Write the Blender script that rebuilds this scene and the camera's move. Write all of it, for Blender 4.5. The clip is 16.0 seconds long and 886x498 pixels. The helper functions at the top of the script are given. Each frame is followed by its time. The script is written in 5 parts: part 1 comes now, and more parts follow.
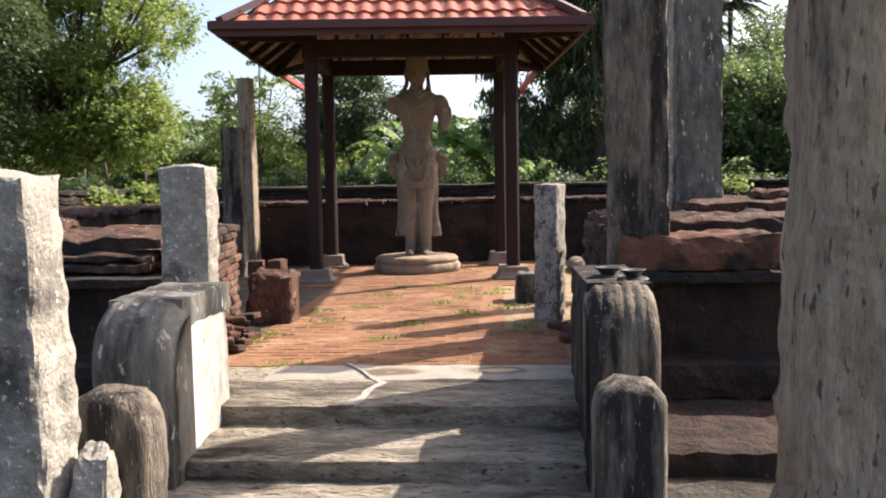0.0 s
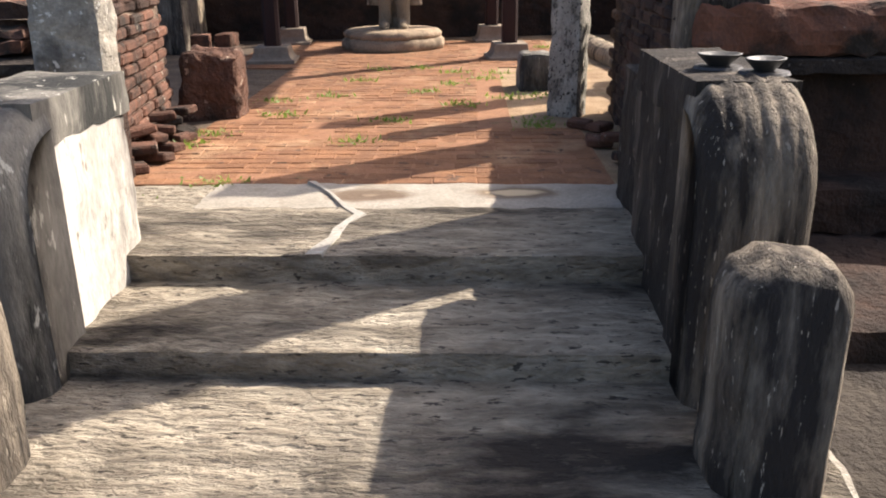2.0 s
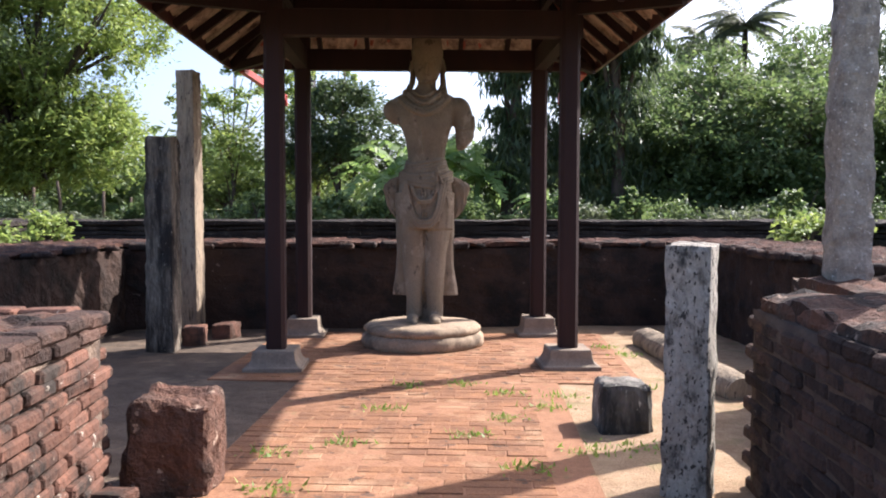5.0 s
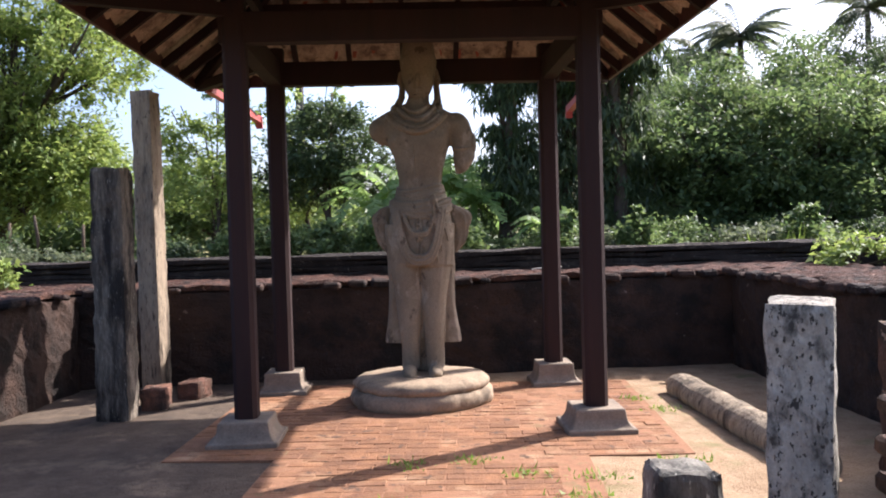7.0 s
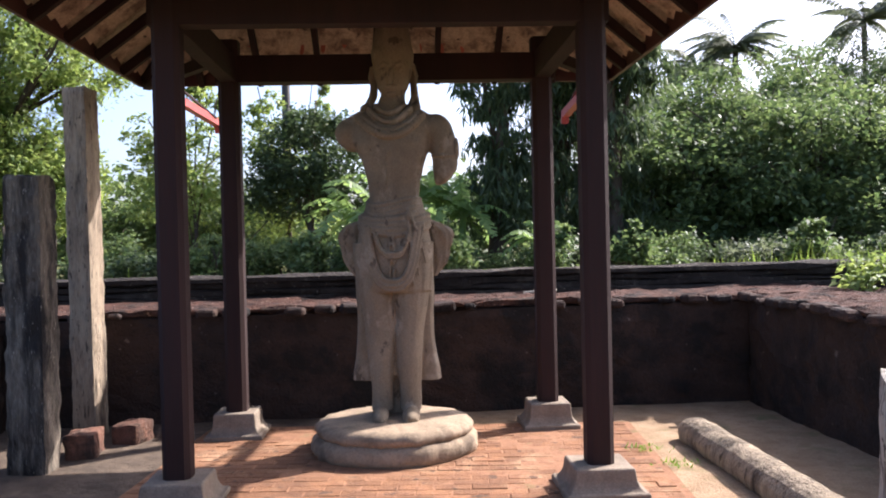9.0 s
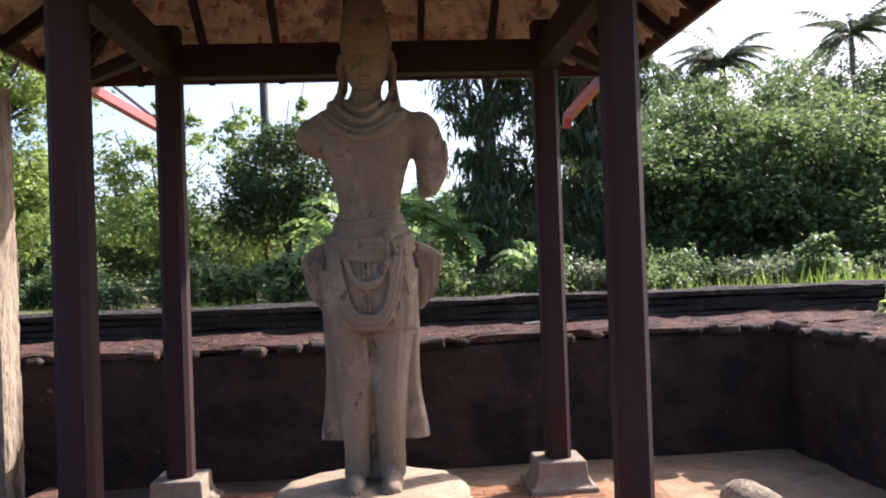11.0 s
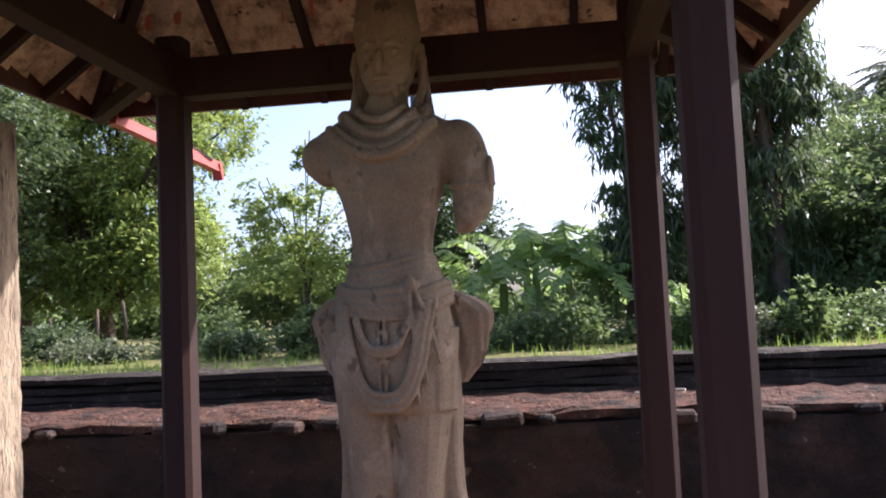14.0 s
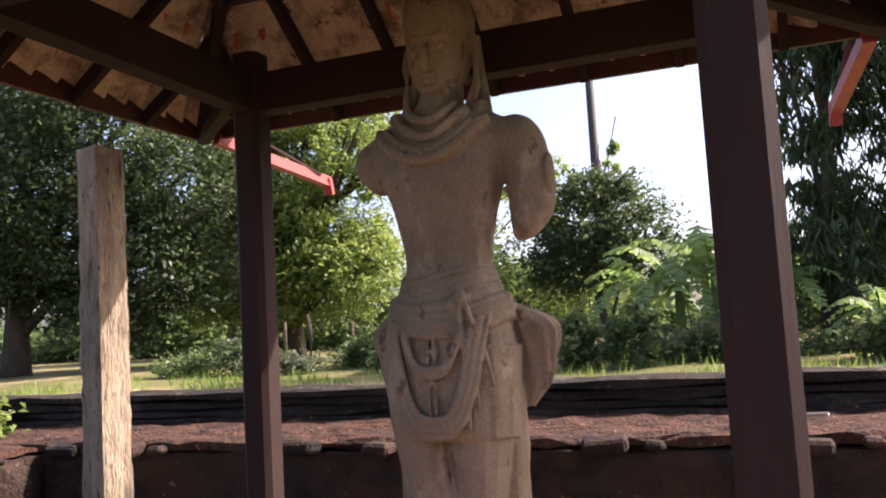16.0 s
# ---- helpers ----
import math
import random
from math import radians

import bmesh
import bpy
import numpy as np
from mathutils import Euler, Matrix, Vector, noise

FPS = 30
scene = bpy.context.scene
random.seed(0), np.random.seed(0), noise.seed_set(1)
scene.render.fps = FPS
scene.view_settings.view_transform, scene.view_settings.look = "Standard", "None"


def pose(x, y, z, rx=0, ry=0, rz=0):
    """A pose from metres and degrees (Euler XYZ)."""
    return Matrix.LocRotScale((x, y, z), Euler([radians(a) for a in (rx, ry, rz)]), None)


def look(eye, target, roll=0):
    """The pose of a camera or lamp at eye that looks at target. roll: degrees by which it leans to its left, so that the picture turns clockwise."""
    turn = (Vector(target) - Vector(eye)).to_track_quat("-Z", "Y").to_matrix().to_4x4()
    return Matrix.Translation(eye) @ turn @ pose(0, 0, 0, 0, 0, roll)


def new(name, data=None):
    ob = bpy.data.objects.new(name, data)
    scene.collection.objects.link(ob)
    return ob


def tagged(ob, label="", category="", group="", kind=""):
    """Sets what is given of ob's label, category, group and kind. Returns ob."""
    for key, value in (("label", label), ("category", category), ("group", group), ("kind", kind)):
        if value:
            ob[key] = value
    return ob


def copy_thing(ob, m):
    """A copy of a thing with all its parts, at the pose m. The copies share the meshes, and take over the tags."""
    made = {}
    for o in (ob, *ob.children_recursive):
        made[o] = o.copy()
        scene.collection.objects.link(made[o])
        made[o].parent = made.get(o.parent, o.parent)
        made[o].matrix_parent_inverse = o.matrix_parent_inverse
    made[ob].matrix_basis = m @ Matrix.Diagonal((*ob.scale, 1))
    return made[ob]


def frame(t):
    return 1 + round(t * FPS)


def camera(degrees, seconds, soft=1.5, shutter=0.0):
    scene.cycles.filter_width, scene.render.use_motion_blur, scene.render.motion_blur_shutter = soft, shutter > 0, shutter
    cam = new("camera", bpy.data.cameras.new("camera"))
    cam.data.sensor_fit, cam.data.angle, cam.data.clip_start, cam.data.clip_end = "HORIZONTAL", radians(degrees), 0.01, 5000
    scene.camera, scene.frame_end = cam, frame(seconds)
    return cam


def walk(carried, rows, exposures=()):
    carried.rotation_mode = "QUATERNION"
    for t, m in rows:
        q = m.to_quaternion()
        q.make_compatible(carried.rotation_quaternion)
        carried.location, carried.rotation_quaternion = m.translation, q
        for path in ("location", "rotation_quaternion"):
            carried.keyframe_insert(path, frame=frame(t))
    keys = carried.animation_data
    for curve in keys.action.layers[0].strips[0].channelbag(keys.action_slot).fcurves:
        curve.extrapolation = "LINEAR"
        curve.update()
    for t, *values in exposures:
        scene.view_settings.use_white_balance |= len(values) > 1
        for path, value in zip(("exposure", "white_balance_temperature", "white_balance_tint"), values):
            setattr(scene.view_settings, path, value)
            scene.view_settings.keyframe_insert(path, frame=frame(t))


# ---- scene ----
cam = camera(56.2, 16.0, soft=1.9)
PATH = [
    (0, (0.956, -11.150, 1.200), (0.828, -9.160, 1.041), -1.0),
    (0.5, (0.929, -10.788, 1.212), (0.807, -8.801, 1.025), -0.6),
    (1, (0.834, -10.410, 1.213), (0.753, -8.431, 0.936), -1.6),
    (1.5, (0.806, -10.037, 1.153), (0.714, -8.096, 0.677), -0.2),
    (2, (0.729, -9.691, 1.085), (0.671, -7.812, 0.404), -0.5),
    (2.5, (0.675, -9.339, 1.060), (0.597, -7.487, 0.307), -0.9),
    (3, (0.639, -8.958, 1.085), (0.560, -7.094, 0.364), -0.4),
    (3.5, (0.538, -8.601, 1.156), (0.497, -6.685, 0.583), -1.6),
    (4, (0.507, -8.315, 1.249), (0.408, -6.349, 0.899), -1.9),
    (4.5, (0.478, -8.076, 1.309), (0.380, -6.083, 1.175), 0.2),
    (7, (0.358, -6.683, 1.450), (0.275, -4.685, 1.396), -1.6),
    (7.5, (0.379, -6.443, 1.491), (0.269, -4.446, 1.487), -1.2),
    (8, (0.385, -6.211, 1.531), (0.301, -4.213, 1.516), -1.2),
    (8.5, (0.388, -5.966, 1.528), (0.341, -3.968, 1.476), -2.2),
    (9, (0.421, -5.708, 1.502), (0.360, -3.709, 1.476), -1.3),
    (11.5, (0.369, -4.290, 1.551), (0.351, -2.291, 1.597), -2.1),
    (12, (0.427, -3.992, 1.567), (0.343, -1.996, 1.656), -1.0),
    (12.5, (0.498, -3.750, 1.587), (0.368, -1.757, 1.696), -2.1),
    (13, (0.651, -3.591, 1.586), (0.389, -1.611, 1.692), -3.0),
    (13.5, (0.791, -3.437, 1.563), (0.423, -1.474, 1.683), -2.2),
    (14, (0.892, -3.279, 1.575), (0.475, -1.328, 1.711), -2.6),
    (14.5, (1.012, -3.139, 1.582), (0.476, -1.218, 1.738), -3.1),
    (15, (1.177, -3.000, 1.579), (0.514, -1.122, 1.763), -2.1),
    (15.5, (1.272, -2.881, 1.566), (0.516, -1.040, 1.763), -2.8),
    (16, (1.334, -2.784, 1.574), (0.484, -0.982, 1.756), -3.3),
]
walk(cam, [(t, look(e, g, r)) for t, e, g, r in PATH], [(0, 1.2, 6450, 14), (2.6, 1.12, 6500, 13), (4.0, 1.4, 5900, 16), (7.0, 1.34, 5900, 17), (12.0, 1.52, 5900, 18), (14.0, 1.46, 5900, 20), (16, 1.48, 6550, 24)])

# ---- world, sun ----
SUN = Vector((0.624, 0.444, 0.643)).normalized()
world = bpy.data.worlds.new("sky")
scene.world = world
world.use_nodes = True
wn = world.node_tree.nodes
sky = wn.new("ShaderNodeTexSky")
sky.sky_type, sky.sun_disc = "NISHITA", False
sky.sun_elevation, sky.sun_rotation = math.asin(SUN.z), math.atan2(SUN.x, SUN.y)
sky.air_density, sky.dust_density, sky.ozone_density = 0.75, 3.6, 1.0
wn["Background"].inputs["Strength"].default_value = 0.146
world.node_tree.links.new(sky.outputs[0], wn["Background"].inputs["Color"])
sun = new("sun", bpy.data.lights.new("sun", "SUN"))
sun.data.energy, sun.data.angle, sun.data.color = 5.0, radians(0.6), (1.0, 0.92, 0.81)
sun.matrix_world = look((0, 0, 30), Vector((0, 0, 30)) - SUN)


# ---- materials ----
def mat(name, base, other, scale=6.0, rough=0.85, bump=0.3, fine=60.0, stain=None, stain_at=0.55, stain_scale=1.3,
        random_value=0.0, metal=0.0, island=False, stretch=(1, 1, 1), spots=None, spots_scale=25.0, spots_at=0.62, bump_size=0.01):
    m = bpy.data.materials.new(name)
    m.use_nodes = True
    nt = m.node_tree
    n, l = nt.nodes, nt.links
    bs = n["Principled BSDF"]
    bs.inputs["Roughness"].default_value, bs.inputs["Metallic"].default_value = rough, metal
    if rough > 0.82:
        bs.inputs["Specular IOR Level"].default_value = 0.2
    co = n.new("ShaderNodeNewGeometry")
    mp = n.new("ShaderNodeMapping")
    mp.inputs["Scale"].default_value = stretch
    l.new(co.outputs["Position"], mp.inputs["Vector"])

    def tex(s, detail=6.0, lo=0.35, hi=0.65):
        t = n.new("ShaderNodeTexNoise")
        t.inputs["Scale"].default_value, t.inputs["Detail"].default_value, t.inputs["Roughness"].default_value = s, detail, 0.65
        l.new(mp.outputs[0], t.inputs["Vector"])
        r = n.new("ShaderNodeMapRange")
        r.inputs["From Min"].default_value, r.inputs["From Max"].default_value = lo, hi
        l.new(t.outputs["Fac"], r.inputs["Value"])
        return r.outputs["Result"], t.outputs["Fac"]

    def mix(fac, a, b, kind="MIX"):
        x = n.new("ShaderNodeMix")
        x.data_type, x.blend_type = "RGBA", kind
        for sock, v in ((x.inputs["Factor"], fac), (x.inputs["A"], a), (x.inputs["B"], b)):
            if isinstance(v, tuple):
                sock.default_value = (*v, 1)
            elif isinstance(v, (int, float)):
                sock.default_value = v
            else:
                l.new(v, sock)
        return x.outputs["Result"]
    big, _ = tex(scale)
    small, fine_raw = tex(fine, 4.0, 0.3, 0.7)
    c = mix(big, base, other)
    c = mix(small, c, mix(0.35, c, (0.02, 0.018, 0.015)))
    if stain:
        s, _ = tex(stain_scale, 8.0, stain_at - 0.06, stain_at + 0.08)
        c = mix(s, c, stain)
    if spots:
        s, _ = tex(spots_scale, 3.0, spots_at, spots_at + 0.05)
        c = mix(s, c, spots)
    if random_value:
        info = n.new("ShaderNodeNewGeometry" if island else "ShaderNodeObjectInfo")
        rnd = info.outputs["Random Per Island" if island else "Random"]
        hs = n.new("ShaderNodeHueSaturation")
        r = n.new("ShaderNodeMapRange")
        r.inputs["To Min"].default_value, r.inputs["To Max"].default_value = 1 - random_value, 1 + random_value
        l.new(rnd, r.inputs["Value"])
        l.new(r.outputs["Result"], hs.inputs["Value"])
        l.new(c, hs.inputs["Color"])
        c = hs.outputs["Color"]
    l.new(c, bs.inputs["Base Color"])
    if bump:
        b = n.new("ShaderNodeBump")
        b.inputs["Strength"].default_value, b.inputs["Distance"].default_value = bump, bump_size
        add = n.new("ShaderNodeMath")
        l.new(fine_raw, add.inputs[0])
        l.new(big, add.inputs[1])
        l.new(add.outputs[0], b.inputs["Height"])
        l.new(b.outputs[0], bs.inputs["Normal"])
    return m


def leaf_mat(name, base, other, trans=0.35):
    m = bpy.data.materials.new(name)
    m.use_nodes = True
    n, l = m.node_tree.nodes, m.node_tree.links
    bs = n["Principled BSDF"]
    bs.inputs["Roughness"].default_value = 0.55
    g = n.new("ShaderNodeNewGeometry")
    x = n.new("ShaderNodeMix")
    x.data_type = "RGBA"
    l.new(g.outputs["Random Per Island"], x.inputs["Factor"])
    x.inputs["A"].default_value, x.inputs["B"].default_value = (*base, 1), (*other, 1)
    l.new(x.outputs["Result"], bs.inputs["Base Color"])
    t = n.new("ShaderNodeBsdfTranslucent")
    hs = n.new("ShaderNodeHueSaturation")
    hs.inputs["Value"].default_value, hs.inputs["Hue"].default_value = 1.6, 0.485
    l.new(x.outputs["Result"], hs.inputs["Color"])
    l.new(hs.outputs[0], t.inputs["Color"])
    s = n.new("ShaderNodeMixShader")
    s.inputs[0].default_value = trans
    l.new(bs.outputs[0], s.inputs[1])
    l.new(t.outputs[0], s.inputs[2])
    l.new(s.outputs[0], n["Material Output"].inputs["Surface"])
    return m


GRANITE = mat("pale_granite", (0.45, 0.41, 0.335), (0.27, 0.243, 0.2), 10, 0.92, 0.9, 55, (0.075, 0.068, 0.06), 0.61, 2.2, spots=(0.6, 0.57, 0.5), spots_scale=30)
GRANITE_MOSS = mat("blackened_granite", (0.27, 0.25, 0.21), (0.11, 0.1, 0.085), 5, 0.92, 0.6, 60, (0.03, 0.03, 0.027), 0.52, 3.0, stretch=(1, 1, 0.3), spots=(0.4, 0.38, 0.32), spots_scale=22)
GRANITE_TAN = mat("tan_granite", (0.47, 0.375, 0.26), (0.27, 0.21, 0.15), 9, 0.92, 1.0, 60, (0.06, 0.048, 0.038), 0.6, 3.0, stretch=(1.4, 1.4, 0.3), spots=(0.1, 0.08, 0.06), spots_scale=24, spots_at=0.6, bump_size=0.015)
PLASTER = mat("grey_plaster", (0.64, 0.6, 0.53), (0.42, 0.385, 0.33), 3, 0.9, 0.5, 50, (0.09, 0.08, 0.068), 0.58, 2.2, stretch=(1, 1, 0.4), spots=(0.2, 0.175, 0.145), spots_scale=16, spots_at=0.64)
STEP = mat("weathered_step_stone", (0.66, 0.57, 0.43), (0.34, 0.285, 0.21), 16, 0.93, 1.0, 42, (0.05, 0.042, 0.034), 0.53, 1.5, stretch=(0.36, 1.1, 1), spots=(0.1, 0.085, 0.068), spots_scale=40, spots_at=0.6, bump_size=0.04)
CEMENT = mat("smooth_cement", (0.42, 0.375, 0.305), (0.33, 0.29, 0.23), 5, 0.85, 0.35, 70, (0.22, 0.18, 0.13), 0.62, 3.0)
LICHEN = mat("whitish_lichened_granite", (0.48, 0.44, 0.365), (0.3, 0.27, 0.222), 8, 0.92, 0.8, 70, (0.06, 0.054, 0.046), 0.58, 11.0, stretch=(1, 1, 0.6), spots=(0.05, 0.045, 0.038), spots_scale=52, spots_at=0.57)
# Blackened stone, with the right stair wall's shade put into its colour.
BLACKSTONE = mat("blackened_shaded_stone", (0.06, 0.05, 0.041), (0.028, 0.024, 0.02), 7, 0.92, 1.0, 60, (0.13, 0.108, 0.085), 0.6, 4.5, stretch=(1, 1, 0.35), spots=(0.3, 0.26, 0.21), spots_scale=30, spots_at=0.66, bump_size=0.02)
STREAKED = mat("streaked_scroll_stone", (0.36, 0.3, 0.225), (0.12, 0.1, 0.078), 9, 0.92, 1.0, 70, (0.035, 0.03, 0.026), 0.5, 4.0, stretch=(1.6, 1.2, 0.28), spots=(0.38, 0.33, 0.26), spots_scale=46, spots_at=0.64, bump_size=0.02)
# Earth whose near-black colour stands in for shadow cast on the ground.
SHADED_DIRT = mat("shade_dark_earth", (0.065, 0.054, 0.042), (0.035, 0.029, 0.024), 4, 0.95, 1.0, 30, (0.28, 0.24, 0.18), 0.66, 1.5, bump_size=0.02)
DARKBRICK = mat("blackened_old_brick", (0.1, 0.058, 0.042), (0.05, 0.035, 0.028), 8, 0.95, 0.9, 50, (0.025, 0.02, 0.018), 0.52, 3.0, random_value=0.3, spots=(0.2, 0.16, 0.13), spots_scale=12, spots_at=0.7, bump_size=0.02)
BASE = mat("cast_concrete", (0.31, 0.25, 0.185), (0.22, 0.175, 0.13), 8, 0.9, 0.3, 80)
PAVER = mat("red_paving_brick", (0.3, 0.145, 0.07), (0.2, 0.1, 0.055), 4, 0.93, 0.8, 55, (0.34, 0.21, 0.12), 0.59, 1.7, random_value=0.14, spots=(0.11, 0.065, 0.042), spots_scale=7, spots_at=0.6)
PAVER_I = mat("red_paving_brick_joined", (0.3, 0.145, 0.07), (0.2, 0.1, 0.055), 4, 0.93, 0.8, 55, (0.34, 0.21, 0.12), 0.59, 1.7, random_value=0.14, island=True, spots=(0.11, 0.065, 0.042), spots_scale=7, spots_at=0.6)
JOINT = mat("sandy_joint", (0.34, 0.175, 0.095), (0.27, 0.135, 0.075), 12, 0.95, 0.5, 90, (0.16, 0.13, 0.06), 0.64, 5)
SAND = mat("sandy_earth", (0.44, 0.31, 0.19), (0.32, 0.21, 0.12), 5, 0.95, 0.6, 80, (0.2, 0.17, 0.08), 0.62, 3.0, bump_size=0.02)
OLDBRICK = mat("old_brick", (0.17, 0.082, 0.053), (0.09, 0.05, 0.036), 8, 0.95, 0.9, 50, (0.032, 0.026, 0.021), 0.53, 3.5, random_value=0.3, spots=(0.34, 0.3, 0.24), spots_scale=16, spots_at=0.66)
OLDBRICK_I = mat("old_brick_joined", (0.2, 0.085, 0.05), (0.11, 0.055, 0.038), 8, 0.95, 0.8, 60, (0.03, 0.025, 0.02), 0.52, 3.0, random_value=0.3, island=True, spots=(0.3, 0.27, 0.22), spots_scale=14, spots_at=0.68)
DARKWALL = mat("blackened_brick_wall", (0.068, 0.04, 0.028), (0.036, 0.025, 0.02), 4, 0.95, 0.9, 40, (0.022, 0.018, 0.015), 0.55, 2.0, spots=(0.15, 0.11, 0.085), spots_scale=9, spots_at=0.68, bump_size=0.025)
# Grey earth, made darker for the shade over the west court.
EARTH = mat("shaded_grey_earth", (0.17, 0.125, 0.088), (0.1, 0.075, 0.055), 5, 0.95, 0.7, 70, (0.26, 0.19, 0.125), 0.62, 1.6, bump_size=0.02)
PALEMORTAR = mat("crumbling_pale_mortar", (0.27, 0.2, 0.145), (0.14, 0.1, 0.075), 9, 0.95, 0.9, 60, (0.05, 0.04, 0.032), 0.55, 4.0, bump_size=0.02)
MORTAR = mat("earth_mortar", (0.12, 0.085, 0.06), (0.07, 0.05, 0.04), 9, 0.95, 0.7, 60)
BRICKTOP = mat("worn_brick_top", (0.17, 0.085, 0.055), (0.1, 0.058, 0.042), 7, 0.95, 0.9, 50, (0.05, 0.04, 0.032), 0.55, 3.0, spots=(0.3, 0.22, 0.16), spots_scale=12, bump_size=0.025)
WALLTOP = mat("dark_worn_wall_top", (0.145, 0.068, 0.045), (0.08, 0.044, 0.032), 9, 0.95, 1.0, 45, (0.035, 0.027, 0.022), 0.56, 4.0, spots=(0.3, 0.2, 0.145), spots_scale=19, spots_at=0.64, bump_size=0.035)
COPING = mat("blackened_coping", (0.05, 0.04, 0.032), (0.026, 0.021, 0.017), 6, 0.95, 1.0, 50, (0.11, 0.092, 0.072), 0.6, 4.0, spots=(0.2, 0.17, 0.135), spots_scale=22, spots_at=0.66, bump_size=0.025)
TIMBER = mat("maroon_painted_timber", (0.036, 0.0145, 0.0115), (0.024, 0.0105, 0.0085), 6, 0.8, 0.15, 60, stretch=(1, 1, 0.1))
TIMBER.node_tree.nodes["Principled BSDF"].inputs["Specular IOR Level"].default_value = 0.25
FASCIA = mat("red_fascia_paint", (0.1, 0.028, 0.024), (0.07, 0.02, 0.018), 5, 0.6, 0.1, 50)
REDPAINT = mat("bright_red_paint", (0.5, 0.075, 0.06), (0.4, 0.06, 0.05), 5, 0.5, 0.1, 50)
TILE = mat("orange_roof_tile", (0.52, 0.14, 0.075), (0.4, 0.1, 0.06), 6, 0.75, 0.3, 60, random_value=0.12, island=True)
SOFFIT = mat("clay_tile_underside", (0.7, 0.56, 0.4), (0.55, 0.42, 0.29), 5, 0.9, 0.4, 50, (0.2, 0.14, 0.1), 0.55, 5.0, spots=(0.12, 0.085, 0.06), spots_scale=9, spots_at=0.64)
STATUE = mat("weathered_limestone", (0.3, 0.235, 0.16), (0.2, 0.155, 0.105), 2.6, 0.95, 0.55, 110, (0.4, 0.33, 0.245), 0.6, 3.4, stretch=(1, 1, 0.7), spots=(0.13, 0.1, 0.07), spots_scale=9, spots_at=0.6, bump_size=0.008)
LOTUS = mat("pale_limestone_base", (0.4, 0.3, 0.2), (0.28, 0.21, 0.14), 5, 0.9, 0.5, 50, (0.13, 0.1, 0.07), 0.6, 4.0)
GRASSY = mat("dry_grass_ground", (0.16, 0.15, 0.05), (0.1, 0.11, 0.035), 0.5, 0.95, 0.7, 20, (0.3, 0.23, 0.12), 0.57, 0.22, bump_size=0.04)
DARKIRON = mat("black_lamp_clay", (0.03, 0.028, 0.026), (0.02, 0.018, 0.017), 9, 0.5, 0.2, 60)
BARK = mat("grey_brown_bark", (0.12, 0.09, 0.065), (0.06, 0.046, 0.035), 4, 0.95, 0.9, 30, stretch=(1, 1, 0.25), bump_size=0.03)
POLE = mat("dark_pole", (0.07, 0.06, 0.055), (0.05, 0.042, 0.04), 4, 0.8, 0.3, 40)
LEAF_BRIGHT = leaf_mat("bright_leaf", (0.11, 0.18, 0.04), (0.23, 0.29, 0.075), 0.42)
LEAF_MID = leaf_mat("mid_leaf", (0.055, 0.1, 0.034), (0.125, 0.175, 0.058), 0.45)
LEAF_DARK = leaf_mat("dark_leaf", (0.038, 0.066, 0.026), (0.075, 0.11, 0.042), 0.38)
LEAF_GREY = leaf_mat("dull_leaf", (0.08, 0.1, 0.055), (0.13, 0.155, 0.085), 0.4)
LEAF_BANANA = leaf_mat("banana_leaf", (0.13, 0.22, 0.06), (0.2, 0.29, 0.09), 0.5)
LEAF_GRASS = leaf_mat("grass_blade", (0.1, 0.19, 0.025), (0.19, 0.26, 0.05), 0.4)


def damp_marks(m, marks):
    """Adds brown water marks (x, y, half width, half depth, inner radius, rim colour, inner colour) to a material."""
    n, l = m.node_tree.nodes, m.node_tree.links
    sock = n["Principled BSDF"].inputs["Base Color"]
    g = n.new("ShaderNodeNewGeometry")
    ns = n.new("ShaderNodeTexNoise")
    ns.inputs["Scale"].default_value = 9.0
    l.new(g.outputs["Position"], ns.inputs["Vector"])
    for x, y, rx, ry, inner, rim, mid in marks:
        mp = n.new("ShaderNodeMapping")
        mp.inputs["Location"].default_value = (-x / rx, -y / ry, 0)
        mp.inputs["Scale"].default_value = (1 / rx, 1 / ry, 0)
        l.new(g.outputs["Position"], mp.inputs["Vector"])
        ln = n.new("ShaderNodeVectorMath")
        ln.operation = "LENGTH"
        l.new(mp.outputs[0], ln.inputs[0])
        ad = n.new("ShaderNodeMath")
        ad.operation = "MULTIPLY_ADD"
        ad.inputs[1].default_value = 0.7
        l.new(ns.outputs["Fac"], ad.inputs[0])
        l.new(ln.outputs["Value"], ad.inputs[2])
        for hi, soft, col in ((1.35, 0.25, rim), (inner + 0.35, 0.12, mid)):
            r = n.new("ShaderNodeMapRange")
            r.inputs["From Min"].default_value, r.inputs["From Max"].default_value = hi + soft, hi - soft
            l.new(ad.outputs[0], r.inputs["Value"])
            x_ = n.new("ShaderNodeMix")
            x_.data_type = "RGBA"
            l.new(r.outputs["Result"], x_.inputs["Factor"])
            l.new(sock.links[0].from_socket, x_.inputs["A"])
            x_.inputs["B"].default_value = (*col, 1)
            l.new(x_.outputs["Result"], sock)


damp_marks(CEMENT, ((0.27, -5.97, 0.2, 0.1, 0.1, (0.14, 0.1, 0.068), (0.26, 0.2, 0.14)), (0.95, -5.93, 0.2, 0.09, 0.6, (0.17, 0.125, 0.085), (0.55, 0.43, 0.27))))


